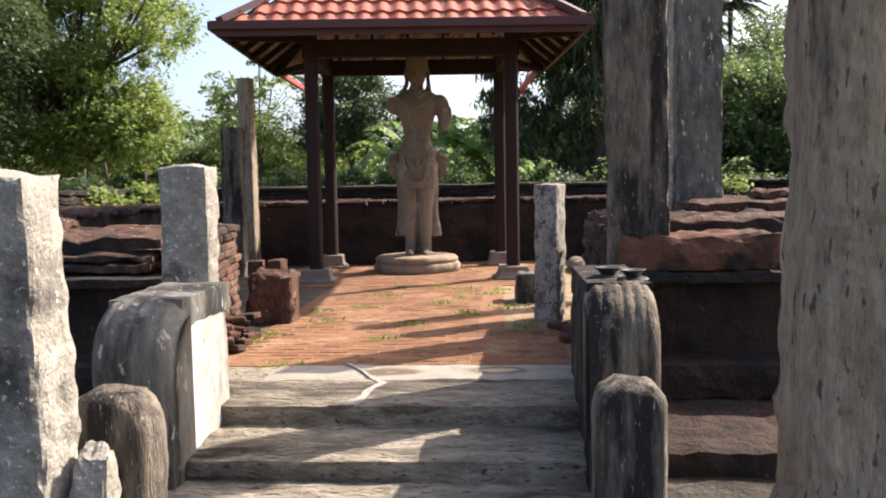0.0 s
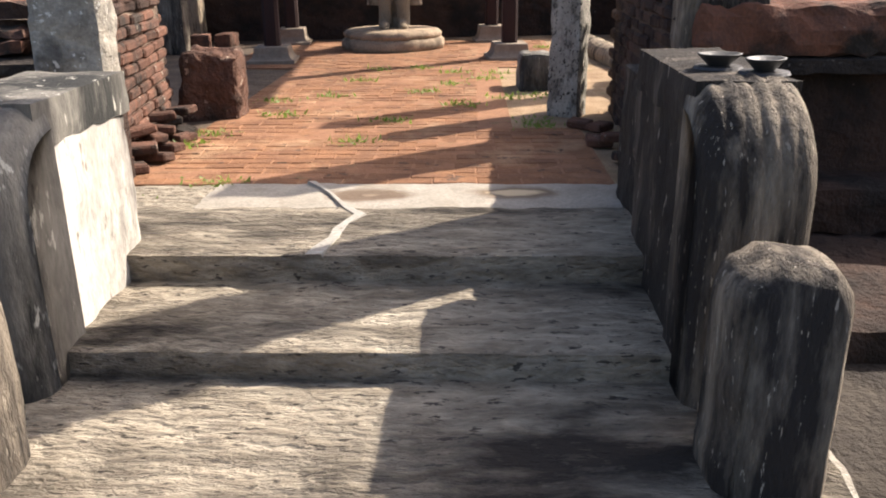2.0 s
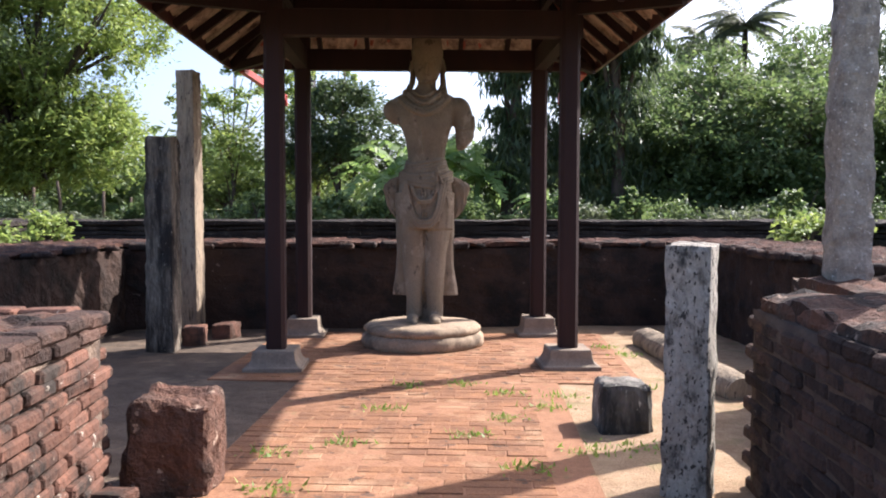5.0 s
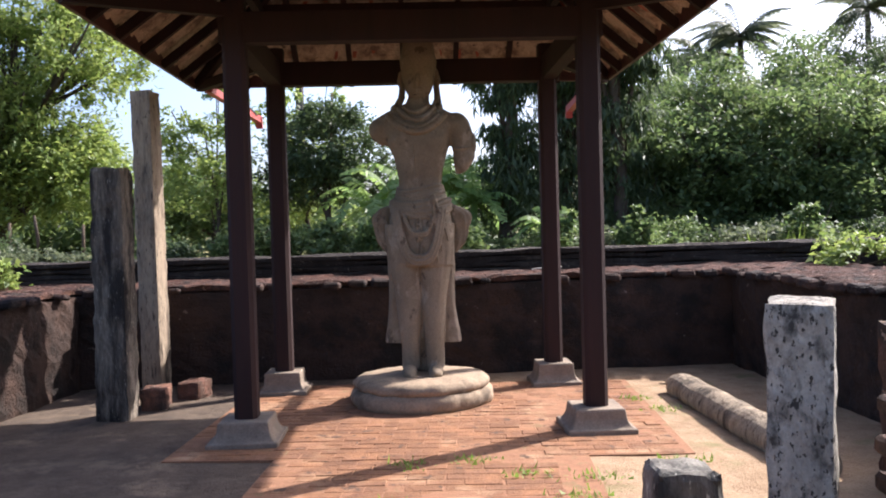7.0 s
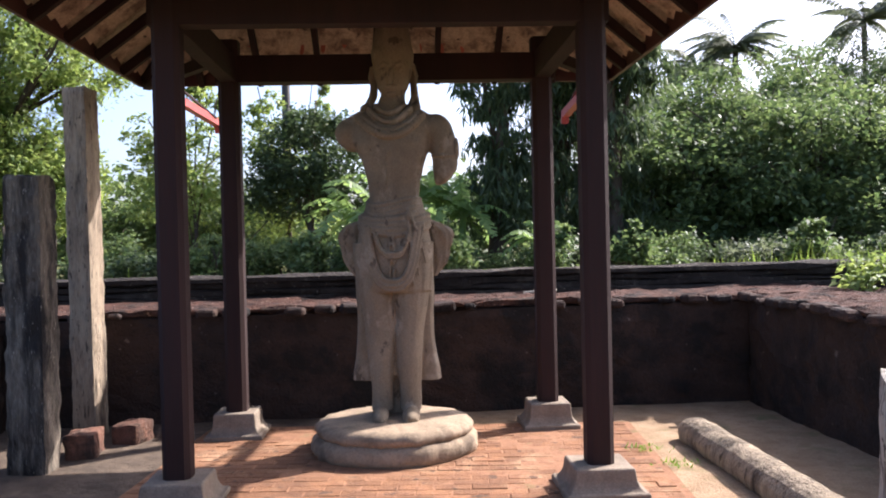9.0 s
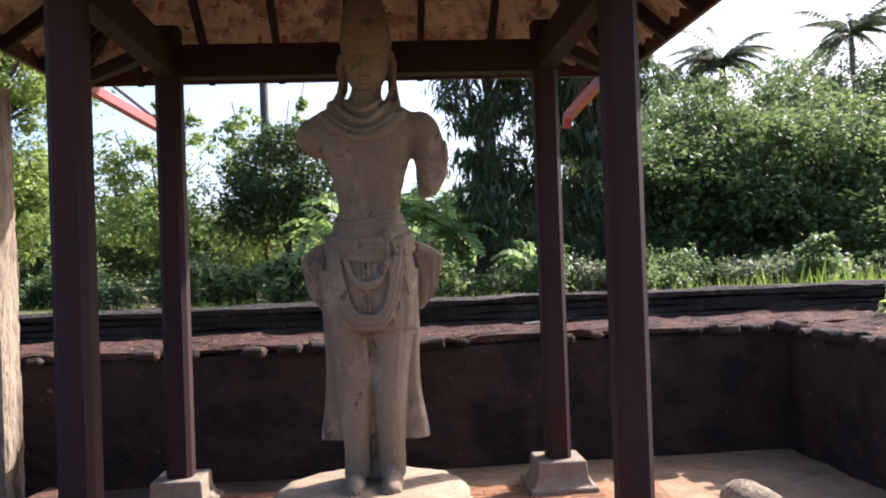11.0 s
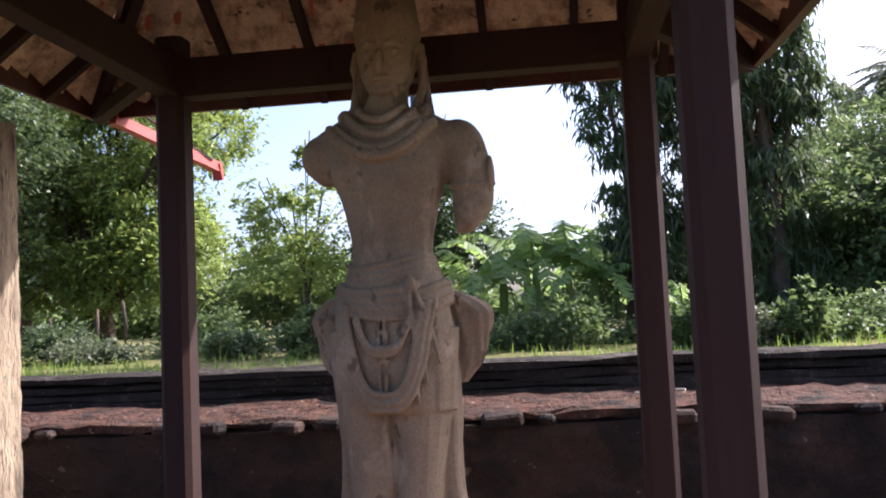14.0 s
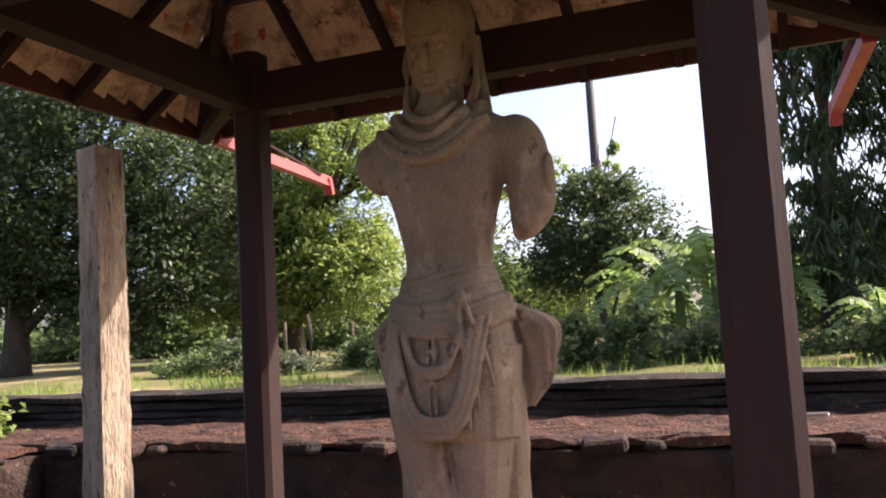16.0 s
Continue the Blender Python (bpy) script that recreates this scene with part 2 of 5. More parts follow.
# ---- mesh helpers ----
def mesh_of(name, bm, material, smooth=False):
    me = bpy.data.meshes.new(name)
    bm.to_mesh(me)
    bm.free()
    me.materials.append(material)
    if smooth:
        me.polygons.foreach_set("use_smooth", [True] * len(me.polygons))
    return me


def part(name, bm, material, parent=None, label="", smooth=False):
    ob = new(name, mesh_of(name, bm, material, smooth))
    ob.parent = parent
    if label:
        tagged(ob, label)
    return ob


def thing(name, label, category, at=(0, 0, 0), rz=0, group="", kind=""):
    ob = new(name)
    ob.empty_display_size = 0.1
    ob.matrix_world = pose(*at, 0, 0, rz)
    return tagged(ob, label, category, group, kind)


def solid(name, bm, material, label, category, at=(0, 0, 0), rz=0, group="", kind="", smooth=False):
    ob = part(name, bm, material, None, "", smooth)
    ob.matrix_world = pose(*at, 0, 0, rz)
    return tagged(ob, label, category, group, kind)


def box(x0, x1, y0, y1, z0, z1, bm=None, bevel=0.0):
    bm = bm or bmesh.new()
    vs = [bm.verts.new((x, y, z)) for z in (z0, z1) for x, y in ((x0, y0), (x1, y0), (x1, y1), (x0, y1))]
    fs = [bm.faces.new([vs[i] for i in f]) for f in ((3, 2, 1, 0), (4, 5, 6, 7), (0, 1, 5, 4), (1, 2, 6, 5), (2, 3, 7, 6), (3, 0, 4, 7))]
    if bevel:
        es = list({e for f in fs for e in f.edges})
        bmesh.ops.bevel(bm, geom=es, offset=bevel, segments=2, affect="EDGES", profile=0.6)
    return bm


def roughbox(x0, x1, y0, y1, z0, z1, step=0.06, amp=0.012, bevel=0.02, seed=0, top=0.0, taper=0.0, big=0.0):
    """A block of weathered stone: a dense box with rounded, worn faces."""
    n = [max(1, min(60, round((b - a) / step))) for a, b in ((x0, x1), (y0, y1), (z0, z1))]
    bm = bmesh.new()
    verts = {}

    def v(i, j, k):
        if (i, j, k) not in verts:
            verts[i, j, k] = bm.verts.new((x0 + (x1 - x0) * i / n[0], y0 + (y1 - y0) * j / n[1], z0 + (z1 - z0) * k / n[2]))
        return verts[i, j, k]
    for a, b, c in ((0, 1, 2), (1, 2, 0), (2, 0, 1)):
        for side in (0, n[c]):
            for i in range(n[a]):
                for j in range(n[b]):
                    q = []
                    for p, r in ((i, j), (i + 1, j), (i + 1, j + 1), (i, j + 1)):
                        key = [0, 0, 0]
                        key[a], key[b], key[c] = p, r, side
                        q.append(v(*key))
                    bm.faces.new(q if side else q[::-1])
    cx, cy = (x0 + x1) / 2, (y0 + y1) / 2
    s = Vector((seed * 7.3, seed * 3.1, seed * 5.7))
    for w in bm.verts:
        p = w.co.copy()
        near = [min(p.x - x0, x1 - p.x), min(p.y - y0, y1 - p.y), min(p.z - z0, z1 - p.z)]
        edge = sorted(near)[1]
        wear = max(0.0, 1 - edge / (step * 1.2)) * bevel * (0.6 + 0.8 * noise.noise(p * 9 + s))
        out = Vector((0, 0, 0))
        for ax, lo, hi in ((0, x0, x1), (1, y0, y1), (2, z0, z1)):
            if p[ax] - lo < 1e-5:
                out[ax] -= 1
            elif hi - p[ax] < 1e-5:
                out[ax] += 1
        out.normalize()
        w.co = p + out * (amp * noise.fractal(p * 7 + s, 0.9, 2.0, 4) * 1.4 + big * noise.noise(p * 2.3 + s) - wear)
        f = (p.z - z0) / max(1e-6, z1 - z0)
        if taper:
            w.co.x = cx + (w.co.x - cx) * (1 - taper * f)
            w.co.y = cy + (w.co.y - cy) * (1 - taper * f)
        if top and z1 - p.z < 1e-5:
            w.co.z += top * noise.noise(Vector((p.x * 5, p.y * 5, seed * 2.7)))
    return bm


def tube(pts, radii, seg=10, bm=None):
    bm = bm or bmesh.new()
    rings = []
    for i, (p, r) in enumerate(zip(pts, radii)):
        p = Vector(p)
        d = (Vector(pts[min(i + 1, len(pts) - 1)]) - Vector(pts[max(i - 1, 0)])).normalized()
        q = d.to_track_quat("Z", "Y")
        rings.append([bm.verts.new(p + q @ Vector((r * math.cos(a), r * math.sin(a), 0))) for a in (2 * math.pi * k / seg for k in range(seg))])
    for a, b in zip(rings, rings[1:]):
        for k in range(seg):
            bm.faces.new((a[k], a[(k + 1) % seg], b[(k + 1) % seg], b[k]))
    bm.faces.new(rings[0][::-1])
    bm.faces.new(rings[-1])
    return bm


def np_mesh(name, verts, quads, material, smooth=False):
    me = bpy.data.meshes.new(name)
    me.vertices.add(len(verts))
    me.vertices.foreach_set("co", np.asarray(verts, dtype=np.float32).ravel())
    k = quads.shape[1]
    me.loops.add(quads.size)
    me.loops.foreach_set("vertex_index", quads.astype(np.int32).ravel())
    me.polygons.add(len(quads))
    me.polygons.foreach_set("loop_start", np.arange(0, quads.size, k, dtype=np.int32))
    me.update(calc_edges=True)
    me.validate()
    me.materials.append(material)
    return me


# ---- foliage ----
def leaves(rng, centres, size, droop=0.0, long=1.8):
    """Folded pointed leaves, six corners each, round the given points."""
    n = len(centres)
    d = rng.normal(size=(n, 3))
    d[:, 2] = d[:, 2] * 0.6 - droop
    d /= np.linalg.norm(d, axis=1)[:, None]
    up = rng.normal(size=(n, 3)) * 0.5 + np.array([0.0, 0.0, 1.0])
    s = np.cross(d, up)
    s /= np.linalg.norm(s, axis=1)[:, None] + 1e-9
    h = np.cross(s, d)
    L = (size * (0.6 + 0.8 * rng.random(n)))[:, None]
    W = L / long
    v = np.stack([centres, centres + d * L * 0.45 + s * W * 0.5 + h * W * 0.2, centres + d * L - h * L * 0.12,
                  centres + d * L * 0.45 - s * W * 0.5 + h * W * 0.2], axis=1)
    return v.reshape(-1, 3), np.arange(n * 4).reshape(-1, 4)


def clumps(rng, blobs, count, hollow=0.55, puff=0.16):
    """Points in small tufts that crowd the outside of the blobs (centre, radii)."""
    vol = np.array([r[0] * r[1] * r[2] for _, r in blobs]) ** 0.67
    per = 52
    m = max(1, count // per)
    pick = rng.choice(len(blobs), m, p=vol / vol.sum())
    c = np.array([b[0] for b in blobs], dtype=float)[pick]
    r = np.array([b[1] for b in blobs], dtype=float)[pick]
    d = rng.normal(size=(m, 3))
    d /= np.linalg.norm(d, axis=1)[:, None]
    tuft = c + d * r * (hollow + (1.12 - hollow) * rng.random(m)[:, None] ** 0.7)
    size = puff * (0.6 + 1.0 * rng.random(m)) * r.mean(axis=1)
    pts = np.repeat(tuft, per, axis=0) + rng.normal(size=(m * per, 3)) * np.repeat(size, per)[:, None] * np.array([1, 1, 0.7])
    return pts


def tree(name, at, height, blobs, label, material, count=9000, leaf=0.2, trunk=0.2, seed=1, droop=0.1, lean=0.0, long=1.8, group="", hollow=0.5, puff=0.16):
    """blobs: (x, y, z, rx, ry, rz) of the crown's masses, from the tree's foot."""
    rng = np.random.default_rng(seed)
    t = thing(name, label, "tree", at, 0, group)
    first = min(b[2] - b[5] * 0.5 for b in blobs)
    pts = [(lean * f * height * 0.3 + 0.15 * math.sin(f * 5 + seed), 0.12 * math.cos(f * 4 + seed) - 0.12, f * height * 0.75 - 0.3 * (f == 0)) for f in (0, 0.15, 0.3, 0.5, 0.7, 1)]
    bm = tube(pts, [trunk * k for k in (1.35, 1, 0.85, 0.65, 0.42, 0.15)])
    for b in blobs:
        k = rng.integers(1, 4)
        a = Vector(pts[k])
        e = Vector((b[0], b[1], b[2]))
        mid = a.lerp(e, 0.5) + Vector((0, 0, 0.12 * height * 0.3))
        tube([a, mid, e, e + (e - a) * 0.25], [trunk * 0.45, trunk * 0.3, trunk * 0.17, 0.02], 6, bm)
        for _ in range(3):
            w = e + Vector(rng.normal(size=3)) * b[3] * 0.6
            tube([mid, mid.lerp(w, 0.6) + Vector((0, 0, 0.1)), w], [trunk * 0.2, trunk * 0.12, 0.015], 5, bm)
    part("trunk", bm, BARK, t, smooth=True)
    p = clumps(rng, [(b[:3], b[3:]) for b in blobs], int(count * 1.9), hollow, puff)
    v, q = leaves(rng, p, leaf * 0.68, droop, long)
    crown = new("crown", np_mesh("crown", v, q, material))
    crown.parent = t
    return t


def bush(name, at, blobs, label, material, count=1500, leaf=0.14, seed=1, category="shrub", group="", droop=0.0, long=1.9):
    rng = np.random.default_rng(seed)
    t = thing(name, label, category, at, 0, group)
    bm = bmesh.new()
    for b in blobs:
        for _ in range(3):
            tube([(b[0] * 0.3, b[1] * 0.3, -0.15), (b[0] * 0.8, b[1] * 0.8, b[2] * 0.6), Vector(b[:3]) + Vector(rng.normal(size=3)) * b[3] * 0.5], [0.035, 0.025, 0.008], 5, bm)
    part("stem", bm, BARK, t)
    p = clumps(rng, [(b[:3], b[3:]) for b in blobs], int(count * 1.7), 0.3, 0.22)
    v, q = leaves(rng, p, leaf * 0.68, droop, long)
    c = new("foliage", np_mesh("foliage", v, q, material))
    c.parent = t
    return t


def strip(bm, pts, widths, side, sag=0.0):
    """A long leaf: a folded strip along pts."""
    side = Vector(side).normalized()
    rows = []
    for p, w in zip(pts, widths):
        p = Vector(p)
        rows.append((bm.verts.new(p - side * w - Vector((0, 0, sag * w))), bm.verts.new(p), bm.verts.new(p + side * w - Vector((0, 0, sag * w)))))
    for a, b in zip(rows, rows[1:]):
        bm.faces.new((a[0], a[1], b[1], b[0]))
        bm.faces.new((a[1], a[2], b[2], b[1]))


def banana(at, height, seed, label, group="banana plants"):
    rng = random.Random(seed)
    t = thing("banana_plant", label, "banana plant", at, rng.random() * 360, group)
    part("stem", tube([(0, 0, -0.2), (0.03, 0, height * 0.3), (0.02, 0.04, height * 0.55)], [0.14, 0.11, 0.07]), LEAF_BANANA, t, smooth=True)
    for k in range(9):
        a = k * 2.4 + rng.random()
        d = Vector((math.cos(a), math.sin(a), 0))
        L = height * (0.5 + 0.25 * rng.random())
        rise = 0.35 + 0.65 * rng.random()
        pts = [Vector((0, 0, height * 0.5)) + d * L * f * (1.15 - 0.5 * rise) + Vector((0, 0, L * (rise * 1.3 * f - (0.75 + 0.3 * (1 - rise)) * f * f))) for f in (0, 0.15, 0.35, 0.55, 0.75, 0.9, 1)]
        bm = tube(pts, [0.02, 0.018, 0.016, 0.013, 0.01, 0.007, 0.003], 5)
        s = d.cross(Vector((0, 0, 1))).normalized()
        n = 22
        mids = [np.interp(np.linspace(0, 6, n + 1), range(7), [p[k] for p in pts]) for k in range(3)]
        for i in range(2, n):
            p0, p1 = (Vector([m[j] for m in mids]) for j in (i, i + 1))
            w = 0.085 * height * math.sin(math.pi * min(1.0, 0.12 + 0.86 * i / n)) ** 0.6
            for side in (-1, 1):
                if rng.random() < 0.12:
                    continue
                cut = p0.lerp(p1, 0.72 + 0.28 * rng.random())
                out = s * side * w * (0.75 + 0.3 * rng.random()) + d * w * 0.35 - Vector((0, 0, w * rng.uniform(0.1, 0.75)))
                f = [bm.verts.new(c) for c in (p0, cut, cut + out * 0.97, p0 + out)]
                bm.faces.new(f)
        part("leaf", bm, LEAF_BANANA, t)
    return t


def palm(at, height, seed, label):
    rng = random.Random(seed)
    t = thing("coconut_palm", label, "palm", at, 0, "coconut palms")
    part("trunk", tube([(0.3 * math.sin(f * 2), 0, f * height - 0.3 * (f == 0)) for f in (0, 0.3, 0.6, 0.85, 1)], [0.22, 0.17, 0.15, 0.14, 0.12]), BARK, t, smooth=True)
    top = Vector((0.3 * math.sin(2), 0, height))
    for k in range(32):
        a = k * 2.4 + rng.random()
        d = Vector((math.cos(a), math.sin(a), 0))
        L = 1.7 + 0.8 * rng.random()
        rise = -0.5 + 1.7 * rng.random()
        mid = [top + d * L * f + Vector((0, 0, L * (rise * f - 0.7 * f * f))) for f in (i / 14 for i in range(15))]
        bm = tube(mid[::2], [0.03 - 0.003 * i for i in range(8)], 4)
        s = d.cross(Vector((0, 0, 1)))
        for i, p in enumerate(mid[1:]):
            for side in (-1, 1):
                for o in (0, 0.4, 0.8, 1.2):
                    w = 0.5 * math.sin(math.pi * (0.15 + 0.8 * i / 14))
                    e = p + s * side * w * 0.7 + d * 0.25 - Vector((0, 0, w * (0.45 + 0.3 * rng.random())))
                    f = [bm.verts.new(c) for c in (p + d * o * 0.1, p + d * (o * 0.1 + 0.09), e + d * o * 0.1)]
                    bm.faces.new(f)
        part("frond", bm, LEAF_GREY, t)
    return t

# ---- ground and platform ----
def ground_height(x, y):
    rise = min(1.0, max(0.0, (y + 5.0) / 7.5))
    rise = rise * rise * (3 - 2 * rise)
    return -0.27 + 0.95 * rise * (1 if y > 2.2 or abs(x) > 5.2 else 0.2)


def build_ground():
    bm = bmesh.new()
    xs = [-900, -300, -120, -60, -35] + [-24 + 1.0 * i for i in range(49)] + [35, 60, 120, 300, 900]
    ys = [-300, -60, -25] + [-15 + 1.0 * i for i in range(46)] + [40, 60, 120, 300, 900, 2000]
    g = [[bm.verts.new((x, y, ground_height(x, y) + (0.06 * noise.noise(Vector((x * 0.7, y * 0.7, 0))) if abs(x) > 6 or y > 4 or y < -11 else 0))) for x in xs] for y in ys]
    for a, b in zip(g, g[1:]):
        for i in range(len(xs) - 1):
            bm.faces.new((a[i], a[i + 1], b[i + 1], b[i]))
    return solid("ground", bm, GRASSY, "dry patchy grass and earth round the ruin", "ground", kind="structure", smooth=True)


build_ground()

# court floor inside the walls: shade-darkened grey earth to the west of the paving, sand to the east
def court_floor(name, x0, x1, material, label):
    bm = bmesh.new()
    nx, ny = max(2, round((x1 - x0) / 0.14)), 60
    g = [[bm.verts.new((x0 + (x1 - x0) * i / nx, -5.75 + 7.6 * j / ny, -0.015 + 0.013 * noise.noise(Vector((i * 0.35, j * 0.35, 1))))) for i in range(nx + 1)] for j in range(ny + 1)]
    for a, b in zip(g, g[1:]):
        for i in range(nx):
            bm.faces.new((a[i], a[i + 1], b[i + 1], b[i]))
    return solid(name, bm, material, label, "floor", kind="structure", smooth=True)


court_floor("floor", -0.6, 4.2, SAND, "bare sandy earth floor inside the shrine walls")
court_floor("floor_west", -4.2, -0.6, EARTH, "grey trodden earth floor, darkened for shade, inside the shrine walls")

# threshold slab, step, landing
ENTRY = tagged(new("steps"), "worn stone entrance steps with pale flaking surface", "steps", kind="structure")
part("threshold", roughbox(-0.98, 1.62, -6.8, -6.18, -0.24, 0.012, 0.05, 0.006, 0.012, 3), STEP, ENTRY, "flaking stone threshold slab")
part("threshold_slab", roughbox(-0.5, 1.62, -6.176, -5.76, -0.2, 0.004, 0.05, 0.004, 0.008, 4), CEMENT, ENTRY, "smooth grey cement strip with damp rings")
part("threshold_edge", roughbox(-1.1, -0.504, -6.176, -5.76, -0.2, -0.004, 0.05, 0.01, 0.01, 5), STEP, ENTRY)
part("step", roughbox(-0.66, 1.42, -7.38, -6.7, -0.36, -0.095, 0.05, 0.008, 0.016, 6), STEP, ENTRY)
part("landing", roughbox(-0.9, 1.7, -8.5, -7.28, -0.42, -0.19, 0.05, 0.007, 0.012, 7), STEP, ENTRY)
# mortar seam across the threshold
bm = bmesh.new()
seam = [(0.15, -6.805, 0.055), (0.17, -6.7, 0.05), (0.2, -6.6, 0.035), (0.21, -6.5, 0.045), (0.22, -6.42, 0.03), (0.27, -6.3, 0.045), (0.2, -6.2, 0.03), (0.15, -6.1, 0.018), (0.09, -5.97, 0.016), (0.02, -5.85, 0.02), (-0.03, -5.77, 0.03)]
rows = [[bm.verts.new((x + s * w * 0.7 * (1 + 0.5 * noise.noise(Vector((y * 20, s, 0)))), y, z)) for s, z in ((-1, 0.0), (-0.8, 0.017), (0.8, 0.018), (1, 0.0))] for x, y, w in seam]
for a, b in zip(rows, rows[1:]):
    for k in range(3):
        bm.faces.new((a[k], a[k + 1], b[k + 1], b[k]))
part("mortar_seam", bm, mat("pale_mortar", (0.46, 0.43, 0.37), (0.36, 0.33, 0.28), 8, 0.9, 0.4, 60), ENTRY, "pale mortar seam")
# trodden earth before the platform, its colour darkened for the shade on it
bm = bmesh.new()
N = 70
g = [[bm.verts.new((-7 + 14 * i / N, -15 + 9.2 * j / N, -0.252 + 0.018 * noise.fractal(Vector((i * 0.5, j * 0.5, 3)), 0.9, 2, 3))) for i in range(N + 1)] for j in range(N + 1)]
for a, b in zip(g, g[1:]):
    for i in range(N):
        bm.faces.new((a[i], a[i + 1], b[i + 1], b[i]))
solid("pavement", bm, SHADED_DIRT, "trodden earth before the platform, darkened for the shade on it", "ground", kind="structure", smooth=True)


# ---- stair walls with scroll ends, and guard stones ----
def stair_wall(name, x0, x1, top, label, y0=-7.5, y1=-5.95):
    """A low wall whose outer end curls down in a ribbed, rounded scroll."""
    t = thing(name, label, "stair wall", kind="structure")
    bm = roughbox(x0, x1, y0 + 0.28, y1, -0.4, top, 0.05, 0.006, 0.02, 11)
    part("body", bm, PLASTER if x0 < 0 else BLACKSTONE, t)
    # coping slab
    bm = roughbox(x0 - 0.012, x1 + 0.012, y0 + 0.22, y1 + 0.01, top - 0.14, top + 0.012, 0.05, 0.005, 0.014, 12)
    part("coping", bm, GRANITE_MOSS if x0 < 0 else BLACKSTONE, t, "weathered coping slab")
    bm = bmesh.new()
    nu, nv = 44, 40
    cx, hw, R = (x0 + x1) / 2, (x1 - x0) / 2 + 0.02, 0.3
    rows = []
    for j in range(nv + 1):
        f = j / nv
        row = []
        for i in range(nu + 1):
            u = -1 + 2 * i / nu
            ribs = 0.007 * abs(math.sin(u * math.pi * 3.5)) ** 0.6
            side = math.sqrt(max(0, 1 - abs(u) ** 5))
            if f < 0.45:  # over the top
                a = f / 0.45 * math.pi / 2
                y, z = y0 + 0.3 - R * math.sin(a), top - R + R * math.cos(a) + 0.012
                n_y, n_z = -math.sin(a), math.cos(a)
            else:
                y, z = y0, top - R + 0.012 - (f - 0.45) / 0.55 * (top - R + 0.4)
                n_y, n_z = -1, 0
            drop = (1 - side) * 0.1
            row.append(bm.verts.new((cx + hw * u, y + n_y * (ribs - drop), z + n_z * (ribs - drop) + 0.006 * noise.noise(Vector((u * 6, f * 9, cx))))))
        rows.append(row)
    for a, b in zip(rows, rows[1:]):
        for i in range(nu):
            bm.faces.new((a[i], b[i], b[i + 1], a[i + 1]))
    # sides close back to the wall
    for i, flip in ((0, False), (nu, True)):
        back = [bm.verts.new((r[i].co.x, max(y0 + 0.3, r[i].co.y), r[i].co.z)) for r in rows]
        for a, b, c, d in zip(rows, rows[1:], back, back[1:]):
            q = (a[i], c, d, b[i])
            bm.faces.new(q if flip else q[::-1])
    part("scroll_end", bm, GRANITE_MOSS if x0 < 0 else STREAKED, t, "ribbed scroll end of dark worn stone", smooth=True)
    return t


stair_wall("stair_wall_left", -0.9, -0.55, 0.66, "grey plastered stair wall with blackened scroll end", -7.54, -6.62)
RIGHT_WALL = stair_wall("stair_wall_right", 1.38, 1.66, 0.72, "blackened stone stair wall, shade put into its colour, with ribbed scroll end", -7.55, -6.5)

# Added block: closes the gap to the platform so no sun reaches the threshold.
part("body", roughbox(1.42, 1.68, -6.497, -5.92, -0.4, 0.6, 0.05, 0.01, 0.02, 14), BLACKSTONE, RIGHT_WALL, "low black block added to shade the threshold")


def guard_stone(at, w, d, h, label, seed):
    """A rounded stone slab that stands before the stair wall."""
    bm = bmesh.new()
    nu, nv = 32, 30
    loops = []
    for k in range(7):
        y = -d / 2 + d * k / 6
        inset = 0.035 * (abs(k - 3) / 3) ** 4
        ring = []
        for j in range(nv + 1):
            f = j / nv
            if f < 0.3:
                x, z = -w / 2, -0.05 + (h - w / 2) * f / 0.3
            elif f > 0.7:
                x, z = w / 2, -0.05 + (h - w / 2) * (1 - f) / 0.3
            else:
                a = math.pi * (1 - (f - 0.3) / 0.4)
                c, s = math.cos(a), math.sin(a)
                x, z = w / 2 * math.copysign(abs(c) ** 0.75, c), h - w / 2 + (w / 2) * abs(s) ** 0.8
            p = Vector((x, y, z)) * 1
            groove = 0.006 * math.sin(x / w * 26) if 0.3 < f < 0.7 else 0
            sc = 1 - inset / (w / 2)
            off = 0.01 * noise.fractal(Vector((x * 6, y * 6, z * 6 + seed)), 0.9, 2, 4)
            ring.append(bm.verts.new((x * sc + off, y + off, z - inset * (z / h) + groove)))
        loops.append(ring)
    for a, b in zip(loops, loops[1:]):
        for j in range(nv):
            bm.faces.new((a[j], b[j], b[j + 1], a[j + 1]))
    bm.faces.new(loops[0])
    bm.faces.new(loops[-1][::-1])
    return solid("guard_stone", bm, STREAKED, label, "guard stone", at, group="guard stones by the stair", smooth=True)


guard_stone((1.48, -7.84, -0.25), 0.29, 0.26, 0.66, "rounded dark guard stone beside the steps", 1)
guard_stone((-0.62, -7.9, -0.25), 0.38, 0.28, 0.64, "rounded grey guard stone with a worn scroll", 5)
solid("stone_footing", roughbox(1.3, 1.72, -8.02, -7.6, -0.3, -0.2, 0.04, 0.01, 0.012, 8), GRANITE, "rough stone footing under the guard stone", "stone")

# oil lamp on the stair wall
lamp = thing("oil_lamp", "small black clay oil lamp on the stair wall", "oil lamp", (1.5, -7.08, 0.732))
bm = bmesh.new()
prof = [(0.0, 0.0), (0.03, 0.0), (0.035, 0.012), (0.065, 0.04), (0.068, 0.045), (0.06, 0.045), (0.03, 0.02), (0.0, 0.018)]
